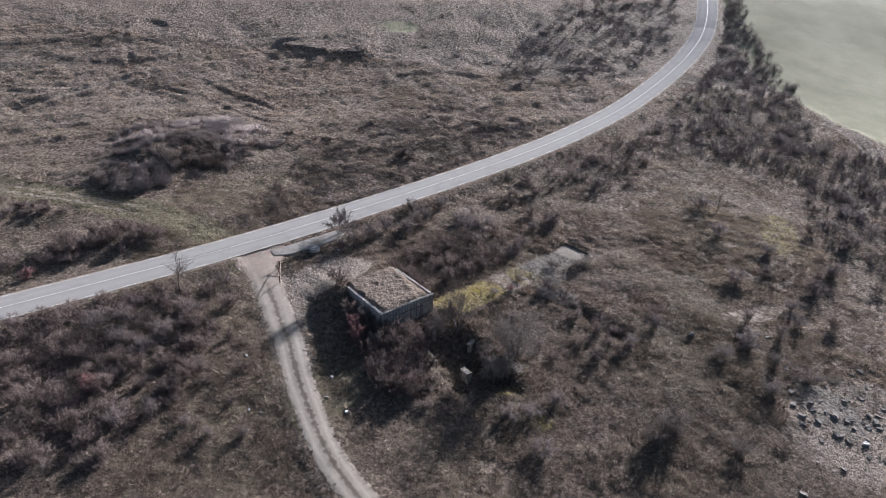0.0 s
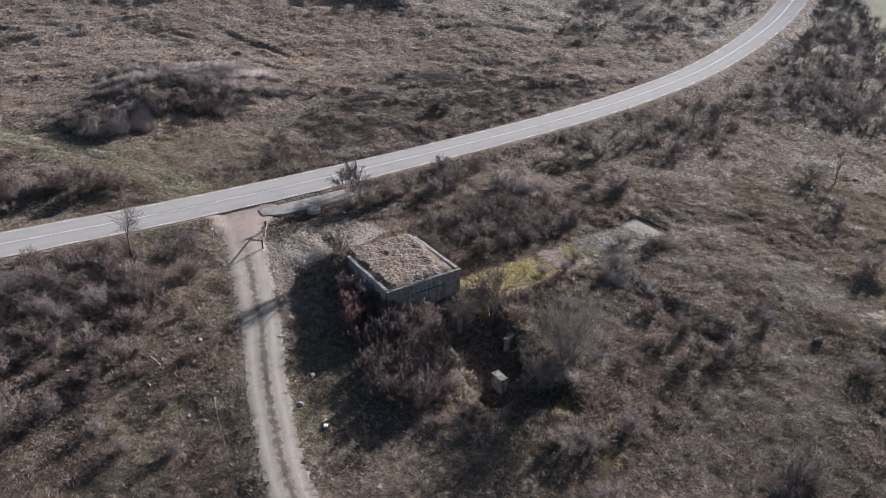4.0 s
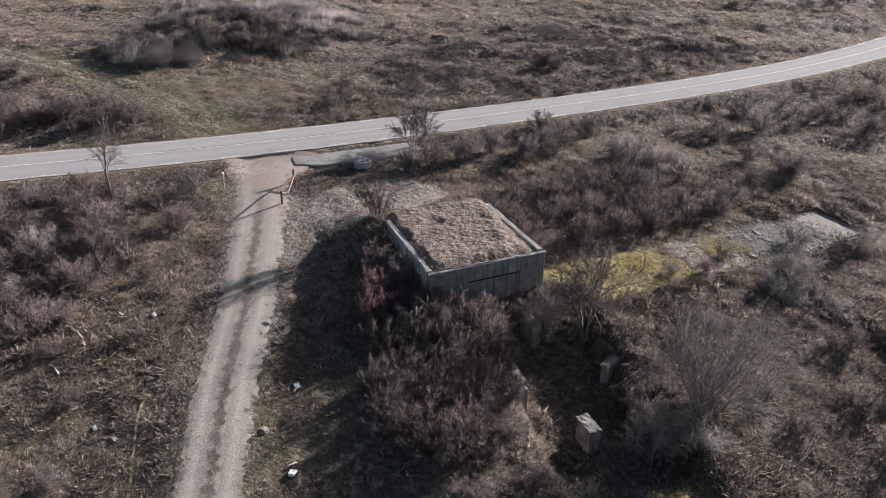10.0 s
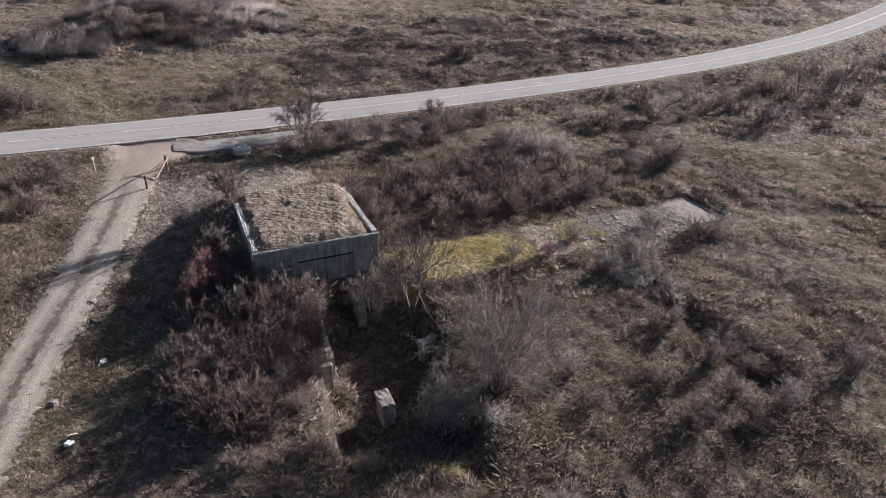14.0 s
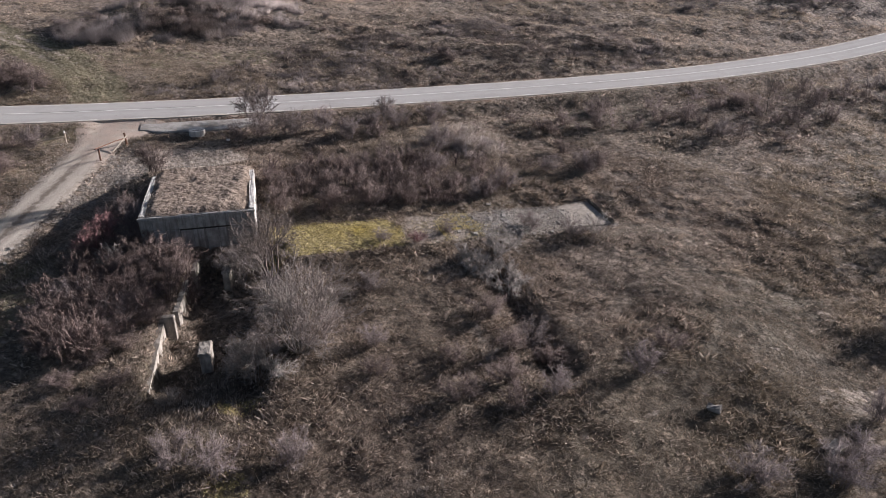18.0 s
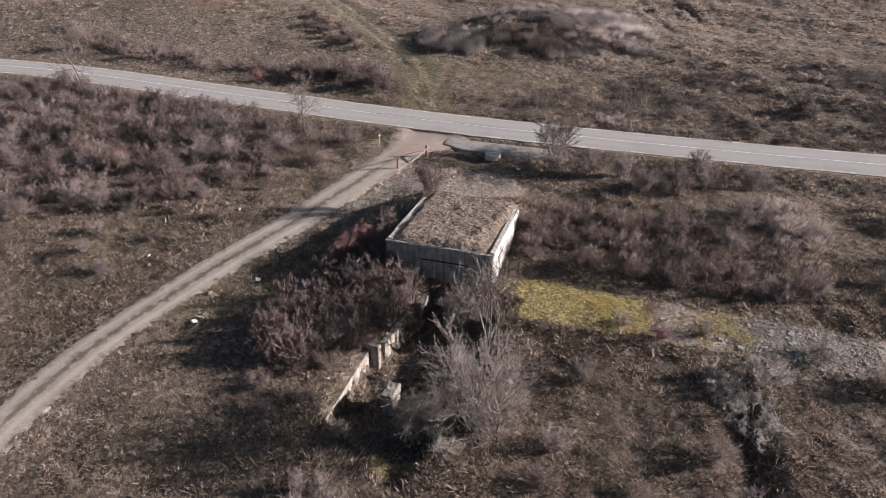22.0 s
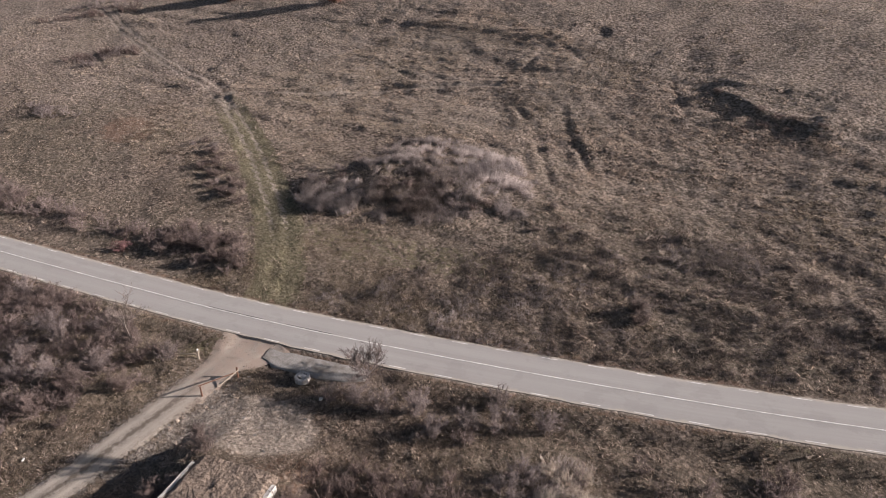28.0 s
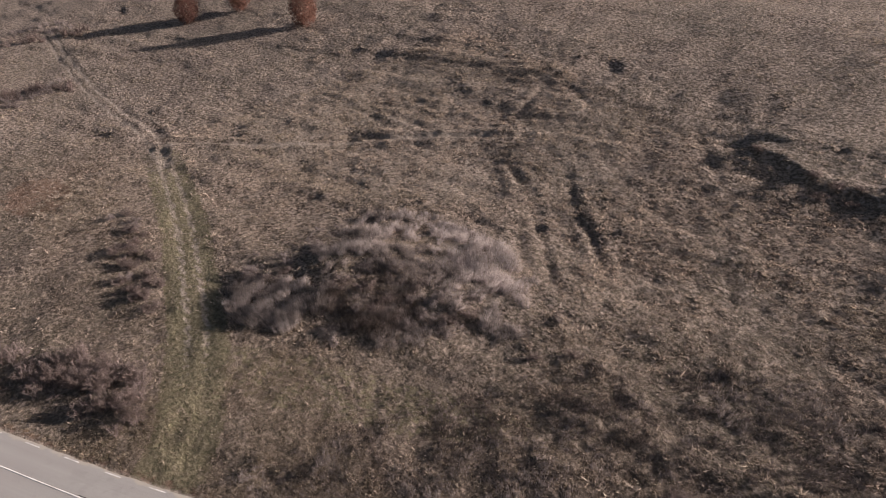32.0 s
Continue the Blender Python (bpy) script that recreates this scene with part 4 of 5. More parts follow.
scatter_chunks(110, lambda r: plat_point(r.triangular(13.5, 26, 19.0), r.gauss(0.7, 1.3)), (0.14, 0.5), "broken grey concrete chunk on the old platform", "platform rubble", seed=3)
scatter_chunks(60, lambda r: (r.gauss(47.5, 4.5), r.gauss(62.5, 4.5)), (0.25, 1.0), "broken pale rubble on bare dirt", "dumped rubble", seed=4)
scatter_chunks(60, lambda r: (lambda y: (-19.6 - 0.36 * (76 - y) * -1 + r.gauss(1.0, 0.8) - 0.8, y))(r.uniform(66, 90)), (0.1, 0.32), "pale stone beside the gravel track", "stones by the track", "stone", "stone", seed=5)
scatter_chunks(16, lambda r: (r.gauss(-16.5, 2.2), r.gauss(87.5, 2)), (0.15, 0.5), "pale stone on the bare earth heap", "stones on the heap", "stone", "stone", seed=6)
scatter_chunks(14, lambda r: (r.uniform(-26, -9), r.uniform(57, 76)), (0.15, 0.38), "small pale stone in dry grass", "stones in the meadow", "stone", "stone", seed=7)
for x, y, k, lab in ((-24.2, 68.8, 0.38, "white litter lying in dry grass"), (-21.9, 60.2, 0.36, "white plastic scrap in dry grass"), (-11.1, 60.5, 0.5, "pale stone in short grass"),
                     (-13.5, 66.2, 0.55, "pale stone in shaded grass"), (47.2, 58.8, 0.8, "white sack on bare dirt"), (-16.3, 94.4, 0.55, "white scrap at the bushes' edge")):
    ob = new("litter", CHUNKS[int(k * 10) % 6].copy())
    ob.data.materials[0] = WHITE
    ob.matrix_world = pose(x, y, at(x, y) + 0.12, 10, 5, k * 900)
    ob.scale = (k, k * 0.8, k * 0.8)
    tagged(ob, lab, "litter")


for x, y, k, lab in ((32.9, 76.8, 0.9, "dark weathered boulder in the meadow"), (39.5, 77.0, 1.5, "flat pale stone slab in dry grass"), (13.9, 84.6, 0.8, "pale broken stone among branches")):
    ob = new("boulder", CHUNKS[int(k * 7) % 6].copy())
    ob.data.materials[0] = CHUNK if k != 1.5 else RUIN
    ob.matrix_world = pose(x, y, at(x, y) + 0.08 * k, 8, -6, k * 400)
    ob.scale = (k, k * 0.8, k * (1.5 if k < 1.4 else 0.5))
    tagged(ob, lab, "stone")


# ---- barrier, ring ----
def rod_part(name, a, b, radius, material, parent, label="", sides=8):
    v, f = rods(np.array([a]), np.array([b]), [radius], [radius * 0.92], sides)
    bm = bmesh.new()
    vs = [bm.verts.new(p) for p in v]
    for q in f:
        bm.faces.new([vs[i] for i in q])
    bm.faces.new([vs[i] for i in range(sides)])
    bm.faces.new([vs[i] for i in range(sides, 2 * sides)])
    return part(name, bm, material, parent, label)


ax, ay, bx, by = -23.3, 84.7, -24.0, 88.6
gate = empty("barrier_gate", ax, ay, at(ax, ay), 0, "broken rusty barrier of two posts and bent poles beside the track", "barrier")
dz = at(bx, by) - at(ax, ay)
rod_part("post", (0, 0, -0.3), (0.02, 0, 1.15), 0.09, RUST, gate, "leaning rusty post")
rod_part("post", (bx - ax, by - ay, dz - 0.3), (bx - ax - 0.1, by - ay + 0.05, dz + 1.25), 0.10, RUST, gate, "rusty post")
rod_part("rail", (-0.3, -0.15, 1.1), ((bx - ax) * 0.55, (by - ay) * 0.62, dz + 0.95), 0.055, RUST, gate, "bent rusty rail")
rod_part("rail", ((bx - ax) * 0.55, (by - ay) * 0.62, dz + 0.95), (bx - ax, by - ay, dz + 0.75), 0.055, RUST, gate, "bent rusty rail")
rod_part("brace", ((bx - ax) * 0.5, (by - ay) * 0.5 - 0.2, 0.1 + dz * 0.5), (bx - ax + 0.05, by - ay + 0.2, dz + 1.0), 0.06, TIMBER, gate, "bleached leaning timber brace")
post = empty("marker_post", -29.3, 86.1, at(-29.3, 86.1), 0, "short bleached timber post with a fallen rail", "post")
rod_part("shaft", (0, 0, -0.3), (0.03, 0.02, 1.1), 0.085, TIMBER, post)
rod_part("cap", (0.03, 0.02, 1.1), (0.05, 0.03, 1.26), 0.10, WHITE, post, "white painted cap")
rod_part("rail", (0.1, -0.2, 0.75), (-2.0, -2.6, at(-31.3, 83.5) - at(-29.3, 86.1) + 0.25), 0.06, TIMBER, post, "bleached fallen rail")


def ring(x, y):
    ob = empty("concrete_ring", x, y, at(x, y), 20, "pale weathered concrete well ring lying beside the road", "concrete ring")
    bm = bmesh.new()
    n = 20
    prof = [(0.8, -0.1), (0.8, 0.42), (0.74, 0.48), (0.52, 0.48), (0.48, 0.42), (0.48, -0.1)]
    rings = [[bm.verts.new((math.cos(2 * math.pi * i / n) * a, math.sin(2 * math.pi * i / n) * a, b + 0.02 * math.sin(i * 2.1))) for i in range(n)] for a, b in prof]
    for a, b in zip(rings, rings[1:]):
        for i in range(n):
            bm.faces.new((a[i], a[(i + 1) % n], b[(i + 1) % n], b[i]))
    part("ring_body", bm, CONCRETE, ob)
    part("fallen_lid", box_bm(-0.45, 0.4, -0.3, 0.35, 0.40, 0.5, 0.03, 0.03, 2, 5), CONCRETE, ob, "pale broken lid piece")


ring(-19.9, 94.0)

# ---- shrubs ----
KIND = {
    "grey": [bush_meshes("grey_shrub", 100 + i, TWIG_GREY, 20, 21, 0.62, 1.0, 0.32, 0.0048) for i in range(4)],
    "brown": [bush_meshes("brown_shrub", 110 + i, TWIG_BROWN, 21, 22, 0.64, 0.95, 0.32, 0.0048) for i in range(4)],
    "red": [bush_meshes("red_shrub", 120, TWIG_RED, 18, 18)],
    "pale": [bush_meshes("pale_shrub", 130 + i, TWIG_PALE, 12, 12, 0.7, 0.95, 0.42, 0.0065, 0.15) for i in range(2)],
    "straw": [bush_meshes("straw_clump", 140 + i, STRAW, 30, 10, 0.6, 1.0, 0.28, 0.006, 0.1, 2, 2) for i in range(2)],
    "tall": [bush_meshes("tall_shrub", 150 + i, TWIG_LIGHT, 30, 22, 0.52, 1.0, 0.24, 0.0028, 0.0, 3, 3, BARK, 1.7) for i in range(2)],
}
LABEL = {
    "grey": ("shrub", "bare grey twiggy shrub in winter", "grey shrubs"),
    "brown": ("shrub", "dense bare brown thorny shrub", "brown shrubs"),
    "red": ("shrub", "bare shrub with dark red twigs", "red shrubs"),
    "pale": ("shrub", "bleached sprawling shrub with pale bare branches", "pale shrubs"),
    "straw": ("grass_clump", "tall straw-coloured dry grass clump", "straw clumps"),
    "tall": ("shrub", "tall bare many-stemmed shrub", "tall shrubs"),
}
pick = random.Random(11)


def plant(kind, spots):
    """Bushes of one kind: x, y, height, width for each."""
    name, label, group = LABEL[kind]
    for x, y, tall, wide in spots:
        bush(name, pick.choice(KIND[kind]), x, y, tall, wide, pick.uniform(0, 360), label, "grass" if kind == "straw" else "shrub", group)


plant("brown", [(-5.6, 73.8, 2.6, 3), (-9.1, 70.3, 1.7, 2.9), (-4.6, 70.6, 1.8, 2.7), (-11.2, 72.5, 2.0, 2.8), (-9.7, 75.2, 2.6, 2.6), (-7.4, 72.4, 2.1, 2.8)])
plant("grey", [(-7.7, 68, 1.7, 2.9), (-10.8, 76.4, 2.8, 2.7), (-4.2, 67.5, 1.7, 2.7), (-12.2, 80, 2.6, 2.6)])
plant("brown", [(-8.4, 73.6, 2.3, 3), (-6.2, 71, 2.2, 2.9), (-3.4, 72.4, 2.0, 2.3), (-12.6, 77.8, 2.6, 2.7), (-7.3, 64.9, 1.6, 2.9), (-5, 63.4, 1.4, 2.5), (-3.3, 65.3, 1.4, 2.2), (-7.9, 66.6, 1.4, 2.4), (-14.4, 82.8, 2.6, 2.8)])
plant("brown", [(-3.7, 69.1, 1.6, 2.4), (-2, 68.6, 1.4, 2), (-5.8, 71.1, 2.0, 2.6), (-5.8, 68.4, 1.6, 2.6), (-1.6, 66, 1.1, 1.8), (-2.3, 64.1, 0.9, 2), (0.2, 63.3, 0.8, 1.7), (-2.3, 61.8, 0.7, 1.8), (0.2, 60.8, 0.6, 1.7), (-4.9, 63.7, 1.1, 2.2)])
plant("red", [(-11.7, 74.2, 2.7, 2.6), (-11.0, 72.6, 2.5, 2.3), (9.5, 85.2, 0.9, 1.2), (-40.2, 61.9, 2.0, 2.6), (-58.2, 83.9, 1.6, 2.2)])
plant("brown", [(-5.4, 86.8, 1.9, 2.4), (-2.6, 87.3, 2.1, 2.6), (-1.4, 89.8, 2.0, 2.6), (0.6, 91.4, 2.0, 2.6), (2.9, 92.1, 2.1, 2.6), (3.5, 94.4, 2.0, 2.4), (-5.6, 91.1, 1.4, 2.2), (-4.5, 94.5, 1.4, 2.2),
                (-1.6, 95.5, 1.6, 2.4), (0.5, 97.1, 1.7, 2.4), (-3.0, 84.6, 2.0, 2.2), (0.4, 87.0, 2.1, 2.4), (3.0, 89.4, 2.0, 2.4), (5.3, 91.4, 2.0, 2.4), (5.9, 94.2, 1.9, 2.4), (3.9, 97.8, 1.8, 2.4), (7.8, 95.5, 1.7, 2.2)])
plant("grey", [(-6.1, 100.8, 2.2, 2.8), (-5.1, 104.1, 2.2, 2.8), (-3.4, 106.7, 2.4, 2.8), (3.0, 102.3, 2.1, 2.6), (4.9, 98.8, 1.9, 2.4), (2.4, 104.6, 2.2, 2.4), (10.6, 95.6, 1.9, 2.4), (12.0, 98.2, 1.9, 2.4), (-0.9, 110.2, 2.4, 2.8),
               (-14.4, 96.8, 2.5, 3.0), (-11.7, 98.7, 2.6, 3.0), (-15.8, 95.0, 2.0, 2.4), (-9.3, 101.2, 2.6, 3.0), (-5.5, 108.0, 2.3, 2.8), (17.9, 105.4, 2.3, 2.6), (14.6, 104.0, 1.6, 2.2)])
plant("straw", [(3.1, 107.3, 1.5, 2.4), (5.3, 107.2, 1.5, 2.4), (5.5, 109.2, 1.5, 2.2), (5.8, 104.9, 1.4, 2.2), (7.6, 107.5, 1.3, 2.2), (8.6, 104.8, 1.2, 2.2), (-4.6, 63.9, 1.0, 1.6), (2.9, 64.6, 1.0, 1.5)])
plant("brown", [(-52, 92, 2.2, 2.8), (-50, 94.2, 2.1, 2.8), (-47.2, 93.6, 2.0, 2.6), (-55, 90, 2.2, 2.8), (-53, 95, 2.0, 2.6), (-46, 96, 1.8, 2.4), (-44.4, 95.4, 1.7, 2.2), (-57, 92.6, 2.0, 2.6), (-49.4, 97, 1.7, 2.4)])
plant("pale", [(15.8, 84.4, 1.4, 2.4), (18.3, 83.6, 1.3, 2.2), (8.2, 68.0, 1.4, 2.2), (-8.6, 72.3, 2.0, 2.0), (21.9, 93.8, 1.9, 2.0)])
plant("tall", [(8.9, 71.4, 3.0, 4.0), (5.6, 71.0, 2.4, 3.0), (24.7, 58.9, 3.2, 4.2), (26.2, 60.6, 2.6, 3.2), (22.9, 57.6, 2.4, 3.0), (32.2, 56.8, 2.2, 2.8),
               (-8.0, 130.0, 2.0, 2.2), (-6.6, 129.2, 1.6, 1.8)])
plant("grey", [(9.2, 78.4, 1.4, 1.9), (12.1, 73.1, 1.3, 1.8), (10.7, 88.0, 1.2, 1.6), (6.9, 84.0, 1.0, 1.4), (16.6, 92.2, 1.6, 2.0), (20.1, 92.6, 1.6, 2.0), (28.5, 78.4, 1.9, 2.4), (39.4, 74.5, 2.0, 2.8), (43.8, 90.6, 2.2, 3.0), (21.0, 79.1, 1.7, 2.2),
               (46.1, 114.2, 2.4, 4.0), (45.8, 104.2, 2.4, 3.6), (29.1, 121.3, 2.2, 3.0), (54.9, 88.5, 2.2, 3.0), (59.9, 93.5, 2.4, 3.2), (7.3, 60.4, 1.6, 2.4), (12.9, 63.1, 1.6, 2.4), (9.5, 60.9, 1.7, 2.6), (10.4, 55.6, 1.7, 2.6), (24.3, 74.1, 1.5, 2.2)])
plant("brown", [(22.6, 77.7, 1.3, 2.0), (17.6, 79.6, 1.5, 2.2), (20.1, 77.0, 1.4, 2.0), (13.6, 71.0, 1.1, 1.6), (17.4, 74.2, 1.1, 1.6), (29.5, 81.6, 1.5, 2.0), (18.4, 106.6, 1.7, 2.2), (15.3, 122.2, 2.0, 2.8), (16.7, 116.9, 1.9, 2.6), (14.9, 108.7, 1.6, 2.2)])


def inside(x, y, poly):
    c = False
    for (x0, y0), (x1, y1) in zip(poly, poly[1:] + poly[:1]):
        if (y0 > y) != (y1 > y) and x < (x1 - x0) * (y - y0) / (y1 - y0) + x0:
            c = not c
    return c


def free(x, y, road=4.6, track=3.2):
    return near_line(np.array([x]), np.array([y]), ROAD)[0][0] > road and near_line(np.array([x]), np.array([y]), TRACK)[0][0] > track


def fill(poly, count, kinds, tall, wide, seed, gap=1.5):
    """Bushes at random within an outline, kept apart."""
    r = random.Random(seed)
    xs, ys = [p[0] for p in poly], [p[1] for p in poly]
    got = []
    for _ in range(count * 30):
        x, y = r.uniform(min(xs), max(xs)), r.uniform(min(ys), max(ys))
        if inside(x, y, poly) and free(x, y) and all((x - a) ** 2 + (y - b) ** 2 > gap * gap for a, b in got):
            got.append((x, y))
            k = r.uniform(0.75, 1.2)
            plant(r.choice(kinds), [(x, y, r.uniform(*tall), r.uniform(*wide) * k)])
            if len(got) >= count:
                break


WEST = [(-77.9, 56.5), (-58, 70), (-43, 79.5), (-31.0, 84.5), (-28.4, 78.6), (-29, 70.4), (-29.8, 62.3), (-34.8, 51.4), (-48, 50)]
fill(WEST, 78, ("grey", "brown", "brown"), (1.6, 2.5), (2.2, 3.2), 21, 2.7)
fill([(-61, 112), (-62.5, 119), (-57, 118), (-54, 112.5)], 6, ("grey", "brown"), (0.7, 1.2), (1.4, 2.0), 23, 2.0)
fill([(-50, 119), (-48, 127), (-41, 129), (-37, 131), (-38.5, 126), (-43, 119.5)], 15, ("brown", "grey"), (0.9, 1.5), (1.5, 2.2), 29, 1.9)
fill([(-41.5, 178.8), (-32, 177), (-24, 176.3), (-18, 179), (-20, 182), (-30, 181), (-40, 182)], 7, ("brown",), (0.6, 1.0), (1.6, 2.2), 24, 2.0)
fill([(-84, 104), (-78, 106.5), (-66, 103.5), (-60, 101.5), (-66, 98.5), (-82, 101)], 11, ("brown",), (0.9, 1.5), (1.6, 2.4), 26, 2.4)
fill([(24, 66), (40, 80), (52, 100), (70, 120), (66, 90), (46, 70), (34, 60)], 18, ("grey", "brown"), (1.3, 2.2), (2.0, 3.0), 27, 3.4)
fill([(-26, 52), (-20, 56), (-22, 66), (-27, 74), (-33, 62)], 9, ("brown", "grey"), (0.7, 1.2), (1.4, 2.0), 28, 3.0)


fill([(-93, 102.8), (-84.5, 104.5), (-77.3, 105), (-66.3, 103), (-61.6, 99.8), (-72.4, 99.6)], 14, ("grey", "brown"), (0.8, 1.4), (1.6, 2.2), 32, 2.0)
plant("brown", [(19.1, 71.3, 1.5, 2.2), (20.9, 74.0, 1.6, 2.2), (22.4, 72.2, 1.4, 2.0), (18.3, 107.0, 2.2, 2.8), (-8.2, 129.6, 2.0, 2.4), (-6.6, 128.4, 1.7, 2.2), (-26.3, 135.0, 0.9, 1.6), (-28.6, 131.6, 0.8, 1.5)])


# ---- trees ----
def branch_tree(r, height, forks, spread, thick, base=(0, 0, -0.15), lean=(0, 0)):
    """A bare tree or stem 'height' tall: rods of the trunk and limbs, and of the twigs."""
    limbs, twigs = [], []

    def limb(p, d, ln, rad, depth):
        steps = 3
        for k in range(steps):
            d = unit(d + r.normal(0, 0.12, 3) + np.array([0, 0, 0.05]))
            q = p + d * ln / steps
            (limbs if depth < 2 else twigs).append((p, q, rad, rad * 0.82))
            p, rad = q, rad * 0.82
            if depth < 3 and (k > 0 or depth > 0):
                for _ in range(forks if depth < 2 else 2):
                    side = unit(d * 0.75 + r.normal(0, spread, 3))
                    limb(p, side, ln * r.uniform(0.45, 0.68), rad * 0.6, depth + 1)

    limb(np.array(base, float), unit(np.array([lean[0] + r.normal(0, 0.06), lean[1] + r.normal(0, 0.06), 1.0])), height * 0.55, thick, 0)
    pack = []
    for g in (limbs, twigs):
        pack.append((np.array([a[0] for a in g]), np.array([a[1] for a in g]), np.array([a[2] for a in g]), np.array([a[3] for a in g])))
    return pack


def fan_tree(x, y, height, stems, splay, seed, label, material, thick=0.05, forks=2, spread=0.34, fine=0.014, group="many-stemmed trees", category="tree"):
    """Several stems that fan out from one stool."""
    r = np.random.default_rng(seed)
    ob = empty("tree" if category == "tree" else "shrub", x, y, at(x, y), 0, label, category, group)
    wood, crown = [], []
    for k in range(stems):
        a = 2 * math.pi * (k + r.uniform(-0.3, 0.3)) / stems
        out = splay * r.uniform(0.25, 1.0)
        limbs, twigs = branch_tree(r, height * r.uniform(0.75, 1.05), forks, spread, thick * r.uniform(0.7, 1.1),
                                   (math.cos(a) * 0.18, math.sin(a) * 0.18, -0.15), (math.cos(a) * out, math.sin(a) * out))
        v, f = rods(*limbs, sides=5)
        wood.append((v, tris(f)))
        v, f = rods(twigs[0], twigs[1], np.maximum(twigs[2], fine), np.maximum(twigs[3], fine * 0.6), sides=3)
        crown.append((v, tris(f)))
    tagged(hang("stem_base", fast_mesh("stem_base", *join(*wood), material), ob), kind="stuff")
    tagged(hang("crown", fast_mesh("crown", *join(*crown), material), ob), kind="stuff")
    return ob


def tree(x, y, height, seed, label, forks=3, spread=0.55, thick=0.09, turn=0.0, material=BARK, group="bare trees", leaves=0):
    r = np.random.default_rng(seed)
    limbs, twigs = branch_tree(r, height, forks, spread, thick)
    ob = empty("tree", x, y, at(x, y), turn, label, "tree", group)
    v, f = rods(*limbs, sides=6)
    hang("trunk", fast_mesh("trunk", v, f, material), ob)
    twigs = (twigs[0], twigs[1], np.maximum(twigs[2], 0.016), np.maximum(twigs[3], 0.009))
    v, f = rods(*twigs, sides=3)
    hang("crown", fast_mesh("crown", v, f, material), ob)
    if leaves:
        k = unit(r.normal(0, 1, (leaves, 3))) * (r.uniform(0.25, 1, leaves) ** 0.5)[:, None]
        c = k * np.array([0.38, 0.38, 0.46]) * height * (0.8 + 0.4 * vnoise(k[:, 0] * 9, k[:, 1] * 9 + k[:, 2] * 7, 2.2, seed))[:, None] + np.array([0, 0, height * 0.47])
        a, b = unit(r.normal(0, 1, (leaves, 3))), unit(r.normal(0, 1, (leaves, 3)))
        sz = r.uniform(0.12, 0.24, leaves)[:, None]
        v = np.stack([c - a * sz, c + b * sz * 0.6, c + a * sz, c - b * sz * 0.6 + np.cross(a, b) * sz * 0.3], 1).reshape(-1, 3)
        i = np.arange(leaves)[:, None] * 4
        hang("leaves", fast_mesh("leaves", v, np.concatenate([i, i + 1, i + 2, i + 3], 1), BROWN_LEAF), ob, "dead brown leaves still on the tree")
    return ob


tree(-35.9, 80.7, 6.8, 1, "small bare tree above roadside bushes", 3, 0.45, 0.10)
tree(-67.0, 64.2, 7.5, 2, "bare spreading tree beside the road", 3, 0.55, 0.11)
fan_tree(1.7, 76.9, 6.8, 4, 0.42, 3, "bare grey-barked tree beside the old platform", BARK, 0.12, 3, 0.42, 0.017)
fan_tree(-1.1, 76.7, 3.6, 7, 0.7, 31, "bleached bare sapling beside the bunker corner", PALE_BARK, 0.04, 3, 0.42, 0.011)
fan_tree(8.4, 70.4, 6.4, 18, 0.66, 32, "large bare fan-shaped shrub at the pit's edge", PALE_BARK, 0.055, 2, 0.33, 0.0135, "tall shrubs", "shrub")
fan_tree(6.2, 68.6, 3.6, 8, 0.75, 33, "bare grey shrub hanging over the pit", PALE_BARK, 0.035, 3, 0.38, 0.011, "tall shrubs", "shrub")
fan_tree(-16.6, 99.4, 4.4, 11, 0.8, 34, "bare pale roadside shrub with upright branches", TWIG_GREY, 0.045, 2, 0.32, 0.018, "tall shrubs", "shrub")
for k, (x, y, tall) in enumerate(((15.6, 87.2, 2.6), (14.3, 84.9, 2.2), (16.8, 84.9, 2.2))):
    fan_tree(x, y, tall, 9, 1.3, 35 + k, "bleached dead shrub with sprawling pale branches", TWIG_PALE, 0.055, 2, 0.5, 0.018, "bleached shrubs", "shrub")
tree(9.5, 197, 6.0, 4, "lone bare tree on the hillside", 2, 0.6, 0.12)
tree(49.0, 113.5, 5.5, 5, "bare tree among far bushes", 2, 0.5, 0.10)
tree(33.5, 131.5, 5.0, 7, "slender bare tree at the roadside", 2, 0.45, 0.08)
tree(-83.0, 72.5, 5.0, 8, "bare bushy tree above the road bank", 3, 0.55, 0.09)
for i, (x, y, tall) in enumerate(((-174.1, 138.4, 8.0), (-168.9, 150.3, 7.5), (-143.5, 157.1, 8.5))):
    tree(x, y, tall, 40 + i, "small oak keeping its dead reddish-brown leaves", 3, 0.6, 0.16, 0, BARK, "brown-leaved trees", 5200)


